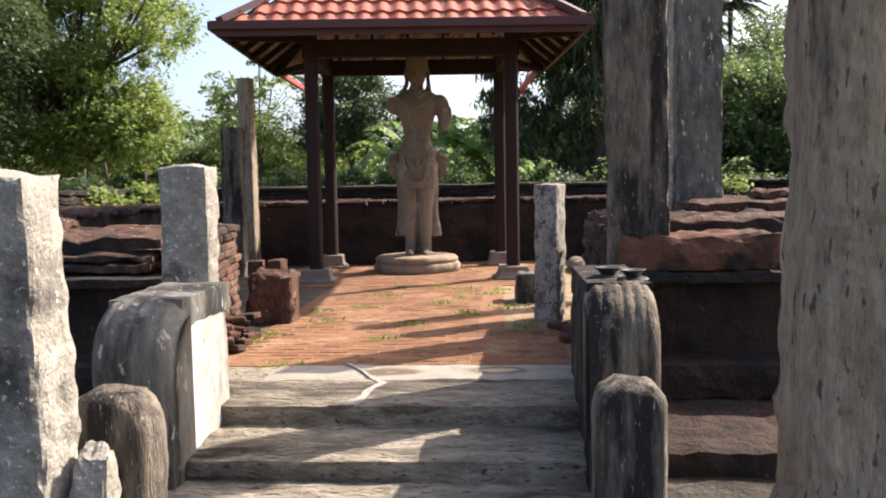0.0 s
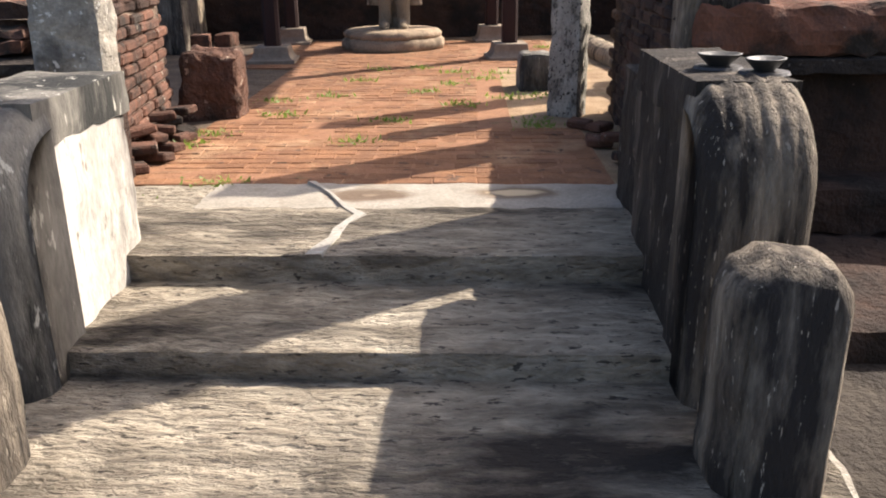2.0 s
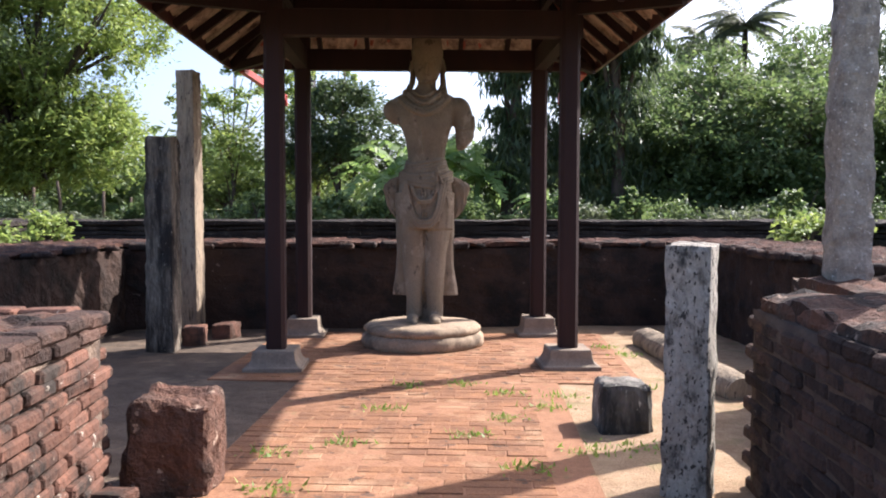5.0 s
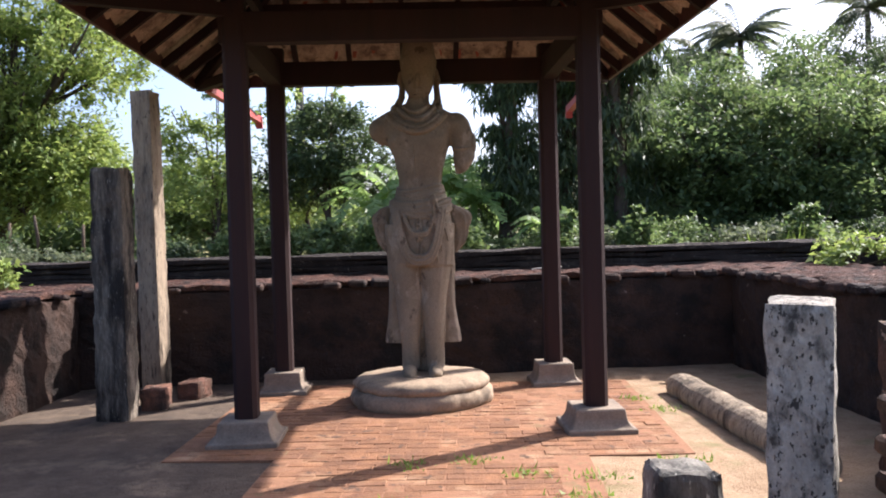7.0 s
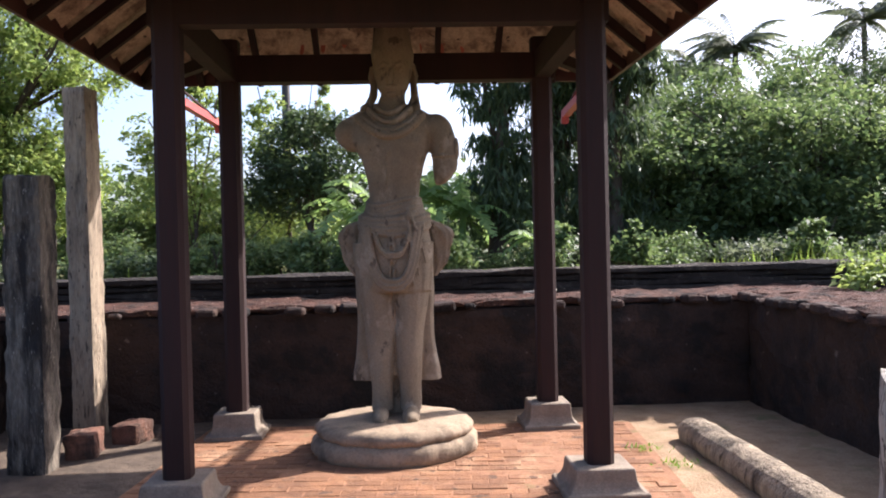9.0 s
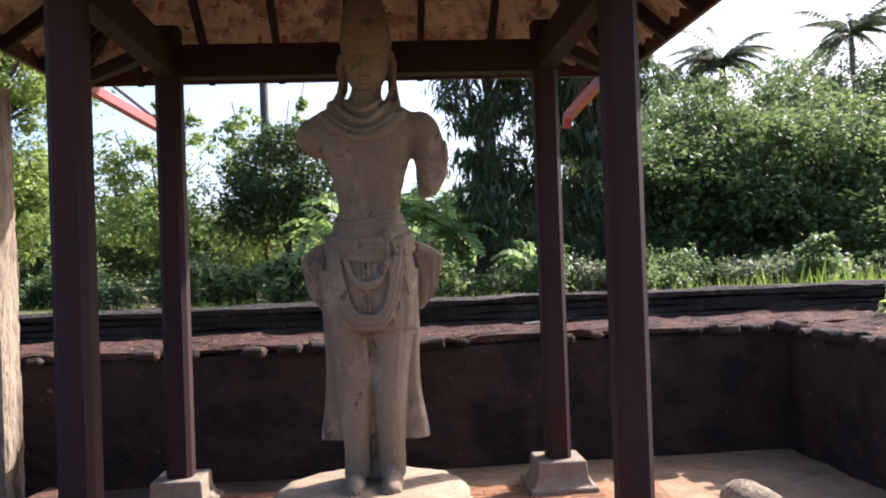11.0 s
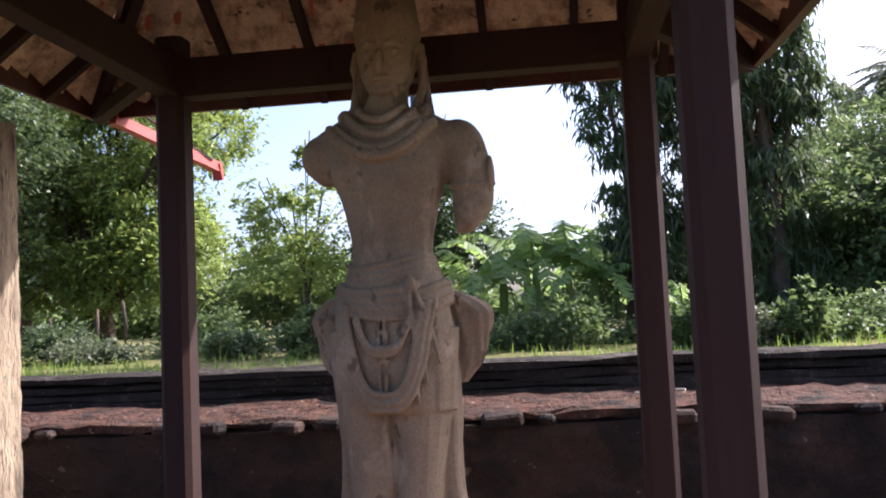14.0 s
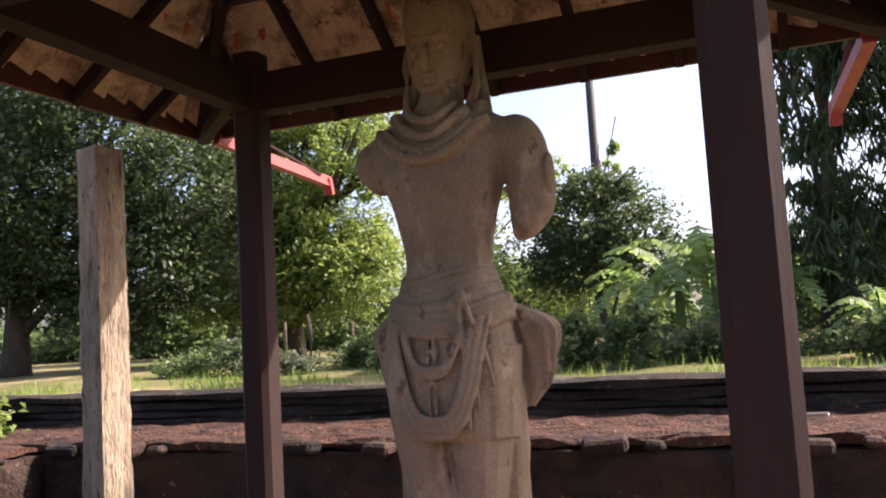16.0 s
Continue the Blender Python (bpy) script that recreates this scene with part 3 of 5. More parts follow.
rings = [[bm.verts.new((r * math.cos(a), r * math.sin(a) * 0.8, z)) for a in (2 * math.pi * i / 20 for i in range(20))] for r, z in prof[1:-1]]
for a, b in zip(rings, rings[1:]):
    for i in range(20):
        bm.faces.new((a[i], a[(i + 1) % 20], b[(i + 1) % 20], b[i]))
bm.faces.new(rings[0][::-1]), bm.faces.new(rings[-1])
part("dish", bm, DARKIRON, lamp, smooth=True)
part("saucer", tube([(0, 0, 0), (0, 0, 0.008)], [0.075, 0.07], 20), DARKIRON, lamp)
lamp2 = copy_thing(lamp, pose(1.6, -7.2, 0.732, 0, 0, 40))

# ---- walls ----
random.seed(5)


def layered_block(name, x0, x1, y0, y1, top, label, layers, seed):
    """Platform of old brickwork: a core, and worn projecting courses towards its top."""
    t = thing(name, label, "brick platform", kind="structure")
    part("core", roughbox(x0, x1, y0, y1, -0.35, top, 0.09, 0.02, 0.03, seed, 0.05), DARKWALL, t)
    z = top
    for k, (inset, h) in enumerate(layers):
        part("course", roughbox(x0 - 0.02 + 0, x1 + 0.02, y0 - inset, y1 - 0.03, z - h + 0.008, z + 0.006, 0.05, 0.018, 0.03, seed + k + 1, 0.02 if k == 0 else 0, big=0.006), BRICKTOP if k == 0 else OLDBRICK_I, t)
        z -= h
    return t


# left and right of the entrance
BL = layered_block("wall_west", -4.8, -1.32, -5.72, -4.2, 0.86, "low broken brick platform with a worn reddish top", ((-0.02, 0.1), (0.12, 0.06), (0.16, 0.07)), 20)
BR = layered_block("wall_east", 1.76, 5.6, -5.66, -3.8, 0.93, "low blackened brick platform with a worn reddish top", ((-0.04, 0.1), (0.1, 0.09), (0.05, 0.07)), 30)
# plastered faces with a drip ledge
for nm, x0, x1, y0 in (("ledge", -4.9, -0.96, -6.02), ("ledge", 1.72, 5.7, -6.0)):
    par = BL if x0 < 0 else BR
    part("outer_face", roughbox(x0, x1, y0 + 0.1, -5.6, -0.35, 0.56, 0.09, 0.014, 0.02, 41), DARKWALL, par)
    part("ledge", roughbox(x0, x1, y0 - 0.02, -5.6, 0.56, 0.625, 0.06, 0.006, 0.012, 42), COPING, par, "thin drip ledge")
    # The right course runs further out, dark where the ground lay in shade.
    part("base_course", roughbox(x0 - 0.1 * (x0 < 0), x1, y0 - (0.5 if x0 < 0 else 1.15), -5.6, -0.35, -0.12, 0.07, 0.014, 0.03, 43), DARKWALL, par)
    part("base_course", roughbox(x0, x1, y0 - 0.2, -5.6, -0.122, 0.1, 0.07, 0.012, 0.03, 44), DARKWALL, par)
part("core", roughbox(2.62, 5.6, -3.82, -1.85, -0.35, 0.86, 0.09, 0.02, 0.03, 39, 0.04), BRICKTOP, BR)
# broken upper layers on the right platform
part("upper_layer", roughbox(1.72, 2.7, -5.99, -5.6, 0.622, 0.86, 0.06, 0.02, 0.04, 48, 0.02, big=0.01), OLDBRICK_I, BR, "broken brickwork round the pillar foot")
part("upper_layer", roughbox(2.5, 5.6, -4.7, -3.82, 0.93, 1.02, 0.07, 0.02, 0.04, 45, 0.02, big=0.01), BRICKTOP, BR)
part("upper_layer", roughbox(3.1, 5.6, -4.4, -3.82, 1.02, 1.1, 0.07, 0.02, 0.04, 46, 0.02, big=0.01), BRICKTOP, BR)
part("upper_layer", roughbox(-4.8, -2.6, -4.8, -4.22, 0.86, 0.95, 0.07, 0.02, 0.04, 47, 0.02, big=0.01), BRICKTOP, BL)

# court walls: back, left, right
WALLS = (("wall_north", (-3.4, 1.04), (2.86, 1.76), "blackened inner brick wall behind the statue, worn top"),
         ("wall_court_east", (2.86, 1.76), (3.45, -3.8), "blackened inner brick wall with a crumbling top"),
         ("wall_court_west", (-3.6, -4.2), (-3.4, 1.04), "blackened inner brick wall with a worn top"))
TOPZ = 0.96
for k, (nm, a, b, label) in enumerate(WALLS):
    a, b = Vector(a), Vector(b)
    L = (b - a).length
    rz = math.degrees(math.atan2(b.y - a.y, b.x - a.x))
    t = thing(nm, label, "wall", (a.x, a.y, 0), rz, kind="structure")
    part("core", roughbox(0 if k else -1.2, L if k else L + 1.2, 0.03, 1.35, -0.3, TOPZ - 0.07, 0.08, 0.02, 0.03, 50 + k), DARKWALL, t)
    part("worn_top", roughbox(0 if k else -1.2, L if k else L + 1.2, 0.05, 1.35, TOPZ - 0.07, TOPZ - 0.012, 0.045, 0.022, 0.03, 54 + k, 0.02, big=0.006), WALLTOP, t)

# stepped outer parapet round the court, seen beyond the inner walls
for nm, (x0, x1, y0, y1) in (("parapet_north", (-9.5, 9.5, 0, 0.4)), ("parapet_east", (4.9, 5.25, -3.5, 2.95)), ("parapet_west", (-5.25, -4.9, -4.0, 1.78))):
    north = nm == "parapet_north"
    t = thing(nm, "stepped outer parapet of blackened stone courses", "parapet", (0, 2.42 if north else 0, 0), 6.5 if north else 0, kind="structure")
    for i, (ins, z0, z1) in enumerate(((0, 0.3, 0.985), (0.025, 0.98, 1.047), (0.045, 1.042, 1.11), (0.015, 1.105, 1.175))):
        horizontal = x1 - x0 > y1 - y0
        part("course", roughbox(x0 + (0 if horizontal else ins), x1 - (0 if horizontal else ins), y0 + (ins if horizontal else 0), y1 - (ins * 0.5 if horizontal else 0), z0, z1, 0.06 if horizontal else 0.1, 0.02, 0.03, 60 + i), COPING, t)

# ---- standing stones ----
def stone(name, x0, x1, y0, y1, z0, z1, label, m, seed, lean=(0, 0), rz=0, step=0.05, amp=0.012, bevel=0.022, top=0.03, taper=0.05, big=0.014, category="stone pillar", group=""):
    cx, cy = (x0 + x1) / 2, (y0 + y1) / 2
    bm = roughbox(x0 - cx, x1 - cx, y0 - cy, y1 - cy, 0, z1 - z0, step, amp, bevel, seed, top, taper, big)
    ob = solid(name, bm, m, label, category, (cx, cy, z0), rz, group)
    ob.matrix_world = pose(cx, cy, z0, lean[0], lean[1], rz)
    return ob


stone("stone_slab", -1.14, -0.54, -8.54, -8.28, -0.3, 1.26, "broken pale granite slab standing before the steps", GRANITE, 71, (0, 0), -2, 0.03, 0.01, 0.025, 0.03, 0.12, 0.012, "stone slab")
stone("rock", -0.62, -0.42, -8.52, -8.27, -0.3, 0.3, "rough granite lump against the slab foot", GRANITE, 72, (0, 6), 15, 0.03, 0.02, 0.05, 0.04, 0.45, 0.04, "rock")
stone("stone_pillar", 2.08, 2.48, -8.1, -7.75, -0.3, 3.0, "tall tan granite pillar with dark cracks", GRANITE_TAN, 73, (0, 0.6), 3, 0.045, 0.012, 0.03, 0.03, 0.0, 0.02)
stone("pillar_footing", 1.98, 2.62, -8.2, -7.7, -0.32, 0.02, "rough flared stone foot of the pillar", GRANITE_TAN, 74, (0, 0), 5, 0.05, 0.015, 0.05, 0.04, 0.3, 0.02, "stone")
stone("stone_pillar", 1.67, 2.05, -5.95, -5.65, 0.55, 3.2, "tall weathered granite pillar with a chipped lower face", STREAKED, 75, (0, -0.8), -6, 0.045, 0.01, 0.02, 0.04, -0.02, 0.02)
stone("stone_pillar", 2.74, 2.98, -2.3, -2.07, 0.78, 3.1, "slim grey granite pillar on the platform", GRANITE, 76, (0, 0.5), 4, 0.045)
stone("stone_pillar", 2.52, 2.9, -3.9, -3.6, 0.9, 3.1, "dark squared granite pillar on the platform", GRANITE_MOSS, 77, (0, 0), 0, 0.045)
stone("stone_pillar", -1.12, -0.8, -6.16, -5.98, 0.56, 1.335, "short grey granite pillar stub with a crack", GRANITE, 78, (0, 0), -4, 0.035, 0.008, 0.02, 0.02, 0.0)
stone("stone_pillar", 1.31, 1.53, -4.0, -3.76, -0.05, 1.17, "short whitish granite pillar with black lichen", LICHEN, 79, (0, 0.4), -24, 0.03, 0.006, 0.015, 0.015, 0.04, 0.005)
stone("stone_pillar", -2.69, -2.42, -0.29, -0.05, -0.05, 1.99, "dark weathered granite pillar in the court", STREAKED, 80, (0, 0.3), 0, 0.03, 0.012, 0.02, 0.015, 0.03, 0.008)
stone("stone_pillar", -2.735, -2.535, 0.74, 0.95, -0.05, 2.76, "tall slim tan granite pillar with a broken edge", GRANITE_TAN, 81, (0, -0.35), -6, 0.03, 0.0045, 0.014, 0.015, 0.02, 0.002)
stone("brick_stump", -1.27, -0.84, -4.12, -3.7, -0.05, 0.43, "squat reddish stone stump beside the paving", BRICKTOP, 82, (0, 3), 8, 0.035, 0.02, 0.04, 0.03, 0.12, 0.03, "stone stump")
stone("stone_stump", 1.14, 1.47, -2.86, -2.5, -0.06, 0.27, "squat dark stone stump on the sand", GRANITE_MOSS, 83, (0, 0), 4, 0.03, 0.012, 0.03, 0.02, 0.12, 0.02, "stone stump")
bm = tube([(0, -1.2 + 0.08 * i, 0.1) for i in range(31)], [0.1] + [0.118] * 29 + [0.1], 24)
for v in bm.verts:
    v.co += Vector(noise.noise_vector(v.co * 6)) * 0.012 + Vector((v.co.x * 0.12, 0, 0))
log = solid("fallen_pillar", bm, GRANITE_TAN, "fallen rounded stone pillar lying along the wall foot", "fallen pillar")
log.matrix_world = pose(2.16, -0.76, -0.06, 0, 0, 5.5)
stone("brick_block", -2.52, -2.3, 0.1, 0.4, -0.05, 0.16, "loose brick block at the pillar foot", OLDBRICK, 85, (0, 0), 10, 0.03, 0.01, 0.02, 0.01, 0.0, 0.01, "brick")
stone("brick_block", -2.32, -2.1, 0.5, 0.75, -0.05, 0.14, "loose brick block at the wall foot", OLDBRICK, 86, (0, 0), -10, 0.03, 0.01, 0.02, 0.01, 0.0, 0.01, "brick")
# pale stick on the wall
solid("stick", tube([(0, 0, 0), (0.12, -0.02, 0.012), (0.3, -0.1, 0.03)], [0.012, 0.014, 0.009], 7), mat("bleached_wood", (0.6, 0.55, 0.46), (0.5, 0.45, 0.36), 8, 0.8, 0.2, 60), "bleached stick lying on the wall top", "stick", (0.93, 2.12, 0.97))

# ---- canopy ----
canopy = thing("canopy", "hipped tiled canopy on four maroon timber posts", "canopy")
canopy.matrix_world = pose(-0.125, -0.024, 0, 0, 0, 4.6) @ pose(0.125, 0.024, 0)
X0, X1, Y0, Y1 = -1.35, 1.1, -0.889, 0.841
POSTS = ((X0, Y0, 0.16), (X1, Y0, 0.16), (X0, Y1, 0.19), (X1, Y1, 0.19))
BEAM0, BEAM1 = 2.745, 2.955
for x, y, h in POSTS:
    bm = bmesh.new()
    k, c = 0.079, 0.028
    ring = ((-k + c, -k), (k - c, -k), (k, -k + c), (k, k - c), (k - c, k), (-k + c, k), (-k, k - c), (-k, -k + c))
    lo, hi = ([bm.verts.new((x + u, y + v, z)) for u, v in ring] for z in (h - 0.01, BEAM1 + 0.12))
    for i in range(8):
        bm.faces.new((lo[i], lo[(i + 1) % 8], hi[(i + 1) % 8], hi[i]))
    bm.faces.new(lo[::-1]), bm.faces.new(hi)
    part("post", bm, TIMBER, canopy, "square maroon painted timber post with chamfered corners")
    bm = bmesh.new()
    s = 0.88 if y < 0 else 0.8
    prof = [(r * s, z) for r, z in ((0.275, -0.03), (0.275, 0.03), (0.245, 0.034), (0.222, 0.055), (0.205, 0.09), (0.197, h - 0.012), (0.19, h))]
    rows = [[bm.verts.new((x + r * sx, y + r * sy, z)) for sx, sy in ((-1, -1), (1, -1), (1, 1), (-1, 1))] for r, z in prof]
    for a, b in zip(rows, rows[1:]):
        for i in range(4):
            bm.faces.new((a[i], a[(i + 1) % 4], b[(i + 1) % 4], b[i]))
    bm.faces.new(rows[0][::-1]), bm.faces.new(rows[-1])
    bmesh.ops.bevel(bm, geom=bm.edges[:], offset=0.006, segments=1, affect="EDGES")
    part("footing", bm, BASE, canopy, "flared cast concrete footing")
for a in (Y0, Y1):
    part("beam", box(X0 - 0.1, X1 + 0.1, a - 0.06, a + 0.06, BEAM0, BEAM1, bevel=0.005), TIMBER, canopy)
for a in (X0, X1):
    part("beam", box(a - 0.058, a + 0.058, Y0 + 0.062, Y1 - 0.062, BEAM0 + 0.004, BEAM1 - 0.004, bevel=0.005), TIMBER, canopy)
EX0, EX1, EY0, EY1 = -2.245, 1.84, -1.7, 1.6
EZ, RZ = 2.93, 4.12
RX0, RX1, RY = -0.66, 0.42, -0.05


def slope(x, y):
    """Height of the tiles' underside."""
    f = min((x - EX0) / (RX0 - EX0) if x < RX0 else 1.0, (EX1 - x) / (EX1 - RX1) if x > RX1 else 1.0,
            (y - EY0) / (RY - EY0) if y < RY else (EY1 - y) / (EY1 - RY))
    return EZ + (RZ - EZ) * max(0.0, f)


corners = [Vector((EX0, EY0, EZ)), Vector((EX1, EY0, EZ)), Vector((EX1, EY1, EZ)), Vector((EX0, EY1, EZ))]
ridge = [Vector((RX0, RY, RZ)), Vector((RX1, RY, RZ))]


def tiled(a, b, c, d, name):
    """One slope from the eave a-b up to c-d (d above a): rolled tiles above, waved underside below."""
    ex = (b - a).normalized()
    up = (d - a) - ex * (d - a).dot(ex)
    H = up.length
    up.normalize()
    nrm = ex.cross(up).normalized()
    W = (b - a).length
    l0, l1 = (d - a).dot(ex), (c - a).dot(ex)
    def bounds(v):
        return l0 * v / H, W - (W - l1) * v / H
    bm = bmesh.new()
    roll, gauge = 0.2, 0.3
    rowsn = int(H / gauge) + 1
    for r in range(rowsn):
        v0, v1 = r * gauge - (0.04 if r == 0 else 0), min(H, (r + 1) * gauge + 0.03)
        s0, s1 = bounds(max(0, v0)), bounds(min(H, v0 + gauge))
        k = int(s0[0] / roll)
        while k * roll < s0[1]:
            u0, u1 = k * roll, (k + 1) * roll
            k += 1
            lo, hi = max(u0, (s0[0] + s1[0]) / 2 - 0.02), min(u1, (s0[1] + s1[1]) / 2 + 0.02)
            if hi - lo < 0.03:
                continue
            m = 8
            cols = []
            for i in range(m + 1):
                u = lo + (hi - lo) * i / m
                w = 0.028 * (0.5 + 0.5 * math.cos(2 * math.pi * (u - u0) / roll))
                p0 = a + ex * u + up * v0 + nrm * (0.075 + w)
                p1 = a + ex * u + up * v1 + nrm * (0.045 + w)
                cols.append((bm.verts.new(p0 - nrm * 0.028), bm.verts.new(p0), bm.verts.new(p1)))
            for q, s in zip(cols, cols[1:]):
                bm.faces.new((q[0], s[0], s[1], q[1]))
                bm.faces.new((q[1], s[1], s[2], q[2]))
    part(name, bm, TILE, canopy, "rows of rolled orange clay tiles", smooth=False)
    bm = bmesh.new()
    n_u, n_v = int(W / 0.021), 8
    grid = []
    for j in range(n_v + 1):
        v = H * j / n_v
        s = bounds(v)
        row = []
        for i in range(n_u + 1):
            u = s[0] + (s[1] - s[0]) * i / n_u
            q = u / 0.17 % 1.0
            w = 0.05 * q if q < 0.86 else 0.043 * (1 - q) / 0.14
            w += 0.006 * noise.noise(Vector((u * 3, v * 5, W)))
            row.append(bm.verts.new(a + ex * u + up * v + nrm * (0.02 + w)))
        grid.append(row)
    for p, q in zip(grid, grid[1:]):
        for i in range(n_u):
            bm.faces.new((p[i], p[i + 1], q[i + 1], q[i]))
    part("tile_underside", bm, SOFFIT, canopy, "waved beige underside of the tiles", smooth=True)


tiled(corners[0], corners[1], ridge[1], ridge[0], "tiles")
tiled(corners[2], corners[3], ridge[0], ridge[1], "tiles")
tiled(corners[1], corners[2], ridge[1], ridge[1], "tiles")
tiled(corners[3], corners[0], ridge[0], ridge[0], "tiles")


def bar(a, b, w, h, m, name, label=""):
    a, b = Vector(a), Vector(b)
    d = (b - a).normalized()
    s = d.cross(Vector((0, 0, 1))).normalized()
    u = s.cross(d)
    bm = bmesh.new()
    vs = [bm.verts.new(p + s * i * w / 2 + u * j * h / 2) for p in (a, b) for i, j in ((-1, -1), (1, -1), (1, 1), (-1, 1))]
    for f in ((0, 3, 2, 1), (4, 5, 6, 7), (0, 1, 5, 4), (1, 2, 6, 5), (2, 3, 7, 6), (3, 0, 4, 7)):
        bm.faces.new([vs[i] for i in f])
    return part(name, bm, m, canopy, label)


down = Vector((0, 0, -0.045))
for c, r in zip(corners, (ridge[0], ridge[1], ridge[1], ridge[0])):
    bar(c + (r - c) * 0.02 + down, r + down, 0.06, 0.1, TIMBER, "hip_rafter")
    bar(c + Vector((0, 0, 0.13)), r + Vector((0, 0, 0.13)), 0.13, 0.07, FASCIA, "hip_tile", "red hip capping")
bar(ridge[0] + down, ridge[1] + down, 0.06, 0.12, TIMBER, "ridge_beam")
bar(ridge[0] + Vector((-0.1, 0, 0.13)), ridge[1] + Vector((0.1, 0, 0.13)), 0.14, 0.08, FASCIA, "ridge_tile", "red ridge capping")
for f in np.linspace(0, 1, 9)[1:-1]:
    for y in (EY0, EY1):
        x = EX0 + (EX1 - EX0) * f
        rx = min(max(x, RX0), RX1)
        k = 1.0
        if x < RX0:
            k = (x - EX0) / (RX0 - EX0)
        if x > RX1:
            k = (EX1 - x) / (EX1 - RX1)
        top = Vector((x, y + (RY - y) * k, EZ + (RZ - EZ) * k))
        bar(Vector((x, y, EZ)) + down, top + down, 0.045, 0.075, TIMBER, "rafter")
for f in np.linspace(0, 1, 7)[1:-1]:
    for x, r in ((EX0, RX0), (EX1, RX1)):
        y = EY0 + (EY1 - EY0) * f
        k = (y - EY0) / (RY - EY0) if y < RY else (EY1 - y) / (EY1 - RY)
        top = Vector((x + (r - x) * k, y, EZ + (RZ - EZ) * k))
        bar(Vector((x, y, EZ)) + down, top + down, 0.045, 0.075, TIMBER, "rafter")
# purlins half way up, dark
for f in (0.5,):
    P = [c.lerp(r, f) + Vector((0, 0, -0.12)) for c, r in zip(corners, (ridge[0], ridge[1], ridge[1], ridge[0]))]
    for a, b in zip(P, P[1:] + P[:1]):
        bar(a, b, 0.06, 0.1, TIMBER, "purlin")
# fascia boards, gutter lip
for (a, b) in ((corners[0], corners[1]), (corners[1], corners[2]), (corners[2], corners[3]), (corners[3], corners[0])):
    d = (b - a).normalized()
    o = Vector((d.y, -d.x, 0)) * 0.02
    bar(a + o + Vector((0, 0, 0.01)) - d * 0.03, b + o + Vector((0, 0, 0.01)) + d * 0.03, 0.03, 0.13, FASCIA, "fascia", "dark red fascia board")
    o2 = Vector((d.y, -d.x, 0)) * 0.075
    bar(a + o2 + Vector((0, 0, 0.055)) - d * 0.08, b + o2 + Vector((0, 0, 0.055)) + d * 0.08, 0.09, 0.09, FASCIA, "gutter", "red eave gutter")
# braces from the posts, and red spouts at the back corners
for x, y, s in ((X0, Y0, -1), (X1, Y0, 1), (X0, Y1, -1), (X1, Y1, 1)):
    e = Vector((EX0 if s < 0 else EX1, EY0 if y < 0 else EY1, EZ - 0.05))
    bar((x, y, BEAM1 + 0.02), Vector((x, y, BEAM1 + 0.02)).lerp(e, 0.96), 0.07, 0.09, TIMBER, "corner_strut")
for sx, x in ((-1, EX0 + 0.12), (1, EX1 - 0.12)):
    tip = Vector((-1.794 if sx < 0 else 1.62, 2.48, 2.67 if sx < 0 else 2.71))
    st = Vector((x, EY1, 2.87))
    bar(st, tip, 0.07, 0.07, REDPAINT, "spout", "bright red rainwater spout")
    bar(tip + Vector((0, -0.02, 0.03)), tip + Vector((0, 0.02, -0.09)), 0.07, 0.04, REDPAINT, "spout_end", "bright red rainwater spout")
    bar(Vector((x - sx * 0.05, EY1 + 0.15, 2.98)), tip + Vector((0, -0.1, 0.04)), 0.018, 0.018, TIMBER, "stay")

# ---- statue ----
SX, SY = -0.125, 0.33


def smooth_rows(rows, n):
    """Catmull-Rom through (z, values...) rows."""
    rows = np.array(rows, dtype=float)
    out = []
    for i in range(len(rows) - 1):
        p0, p1, p2, p3 = rows[max(i - 1, 0)], rows[i], rows[i + 1], rows[min(i + 2, len(rows) - 1)]
        for k in range(n):
            t = k / n
            out.append(0.5 * (2 * p1 + (p2 - p0) * t + (2 * p0 - 5 * p1 + 4 * p2 - p3) * t * t + (3 * p1 - p0 - 3 * p2 + p3) * t ** 3))
    out.append(rows[-1])
    return out


def loft(bm, rows, n=6, seg=48, wave=None, power=2.3):
    """rows: z, centre x, centre y, half width, half depth."""
    rings = []
    for z, cx, cy, rx, ry in smooth_rows(rows, n):
        ring = []
        for k in range(seg):
            a = 2 * math.pi * k / seg
            c, s = math.cos(a), math.sin(a)
            e = 2 / power
            x, y = rx * math.copysign(abs(c) ** e, c), ry * math.copysign(abs(s) ** e, s)
            w = 1 + (wave(a, z) if wave else 0)
            ring.append(bm.verts.new((cx + x * w, cy + y * w, z)))
        rings.append(ring)
    for a, b in zip(rings, rings[1:]):
        for k in range(seg):
            bm.faces.new((a[k], a[(k + 1) % seg], b[(k + 1) % seg], b[k]))
    bm.faces.new(rings[0][::-1]), bm.faces.new(rings[-1])


def blob(bm, c, r, tilt=0.0, seg=20):
    m = Matrix.Translation(c) @ Matrix.Rotation(tilt, 4, "Y") @ Matrix.Diagonal((*r, 1))
    bmesh.ops.create_uvsphere(bm, u_segments=seg, v_segments=seg // 2, radius=1, matrix=m)


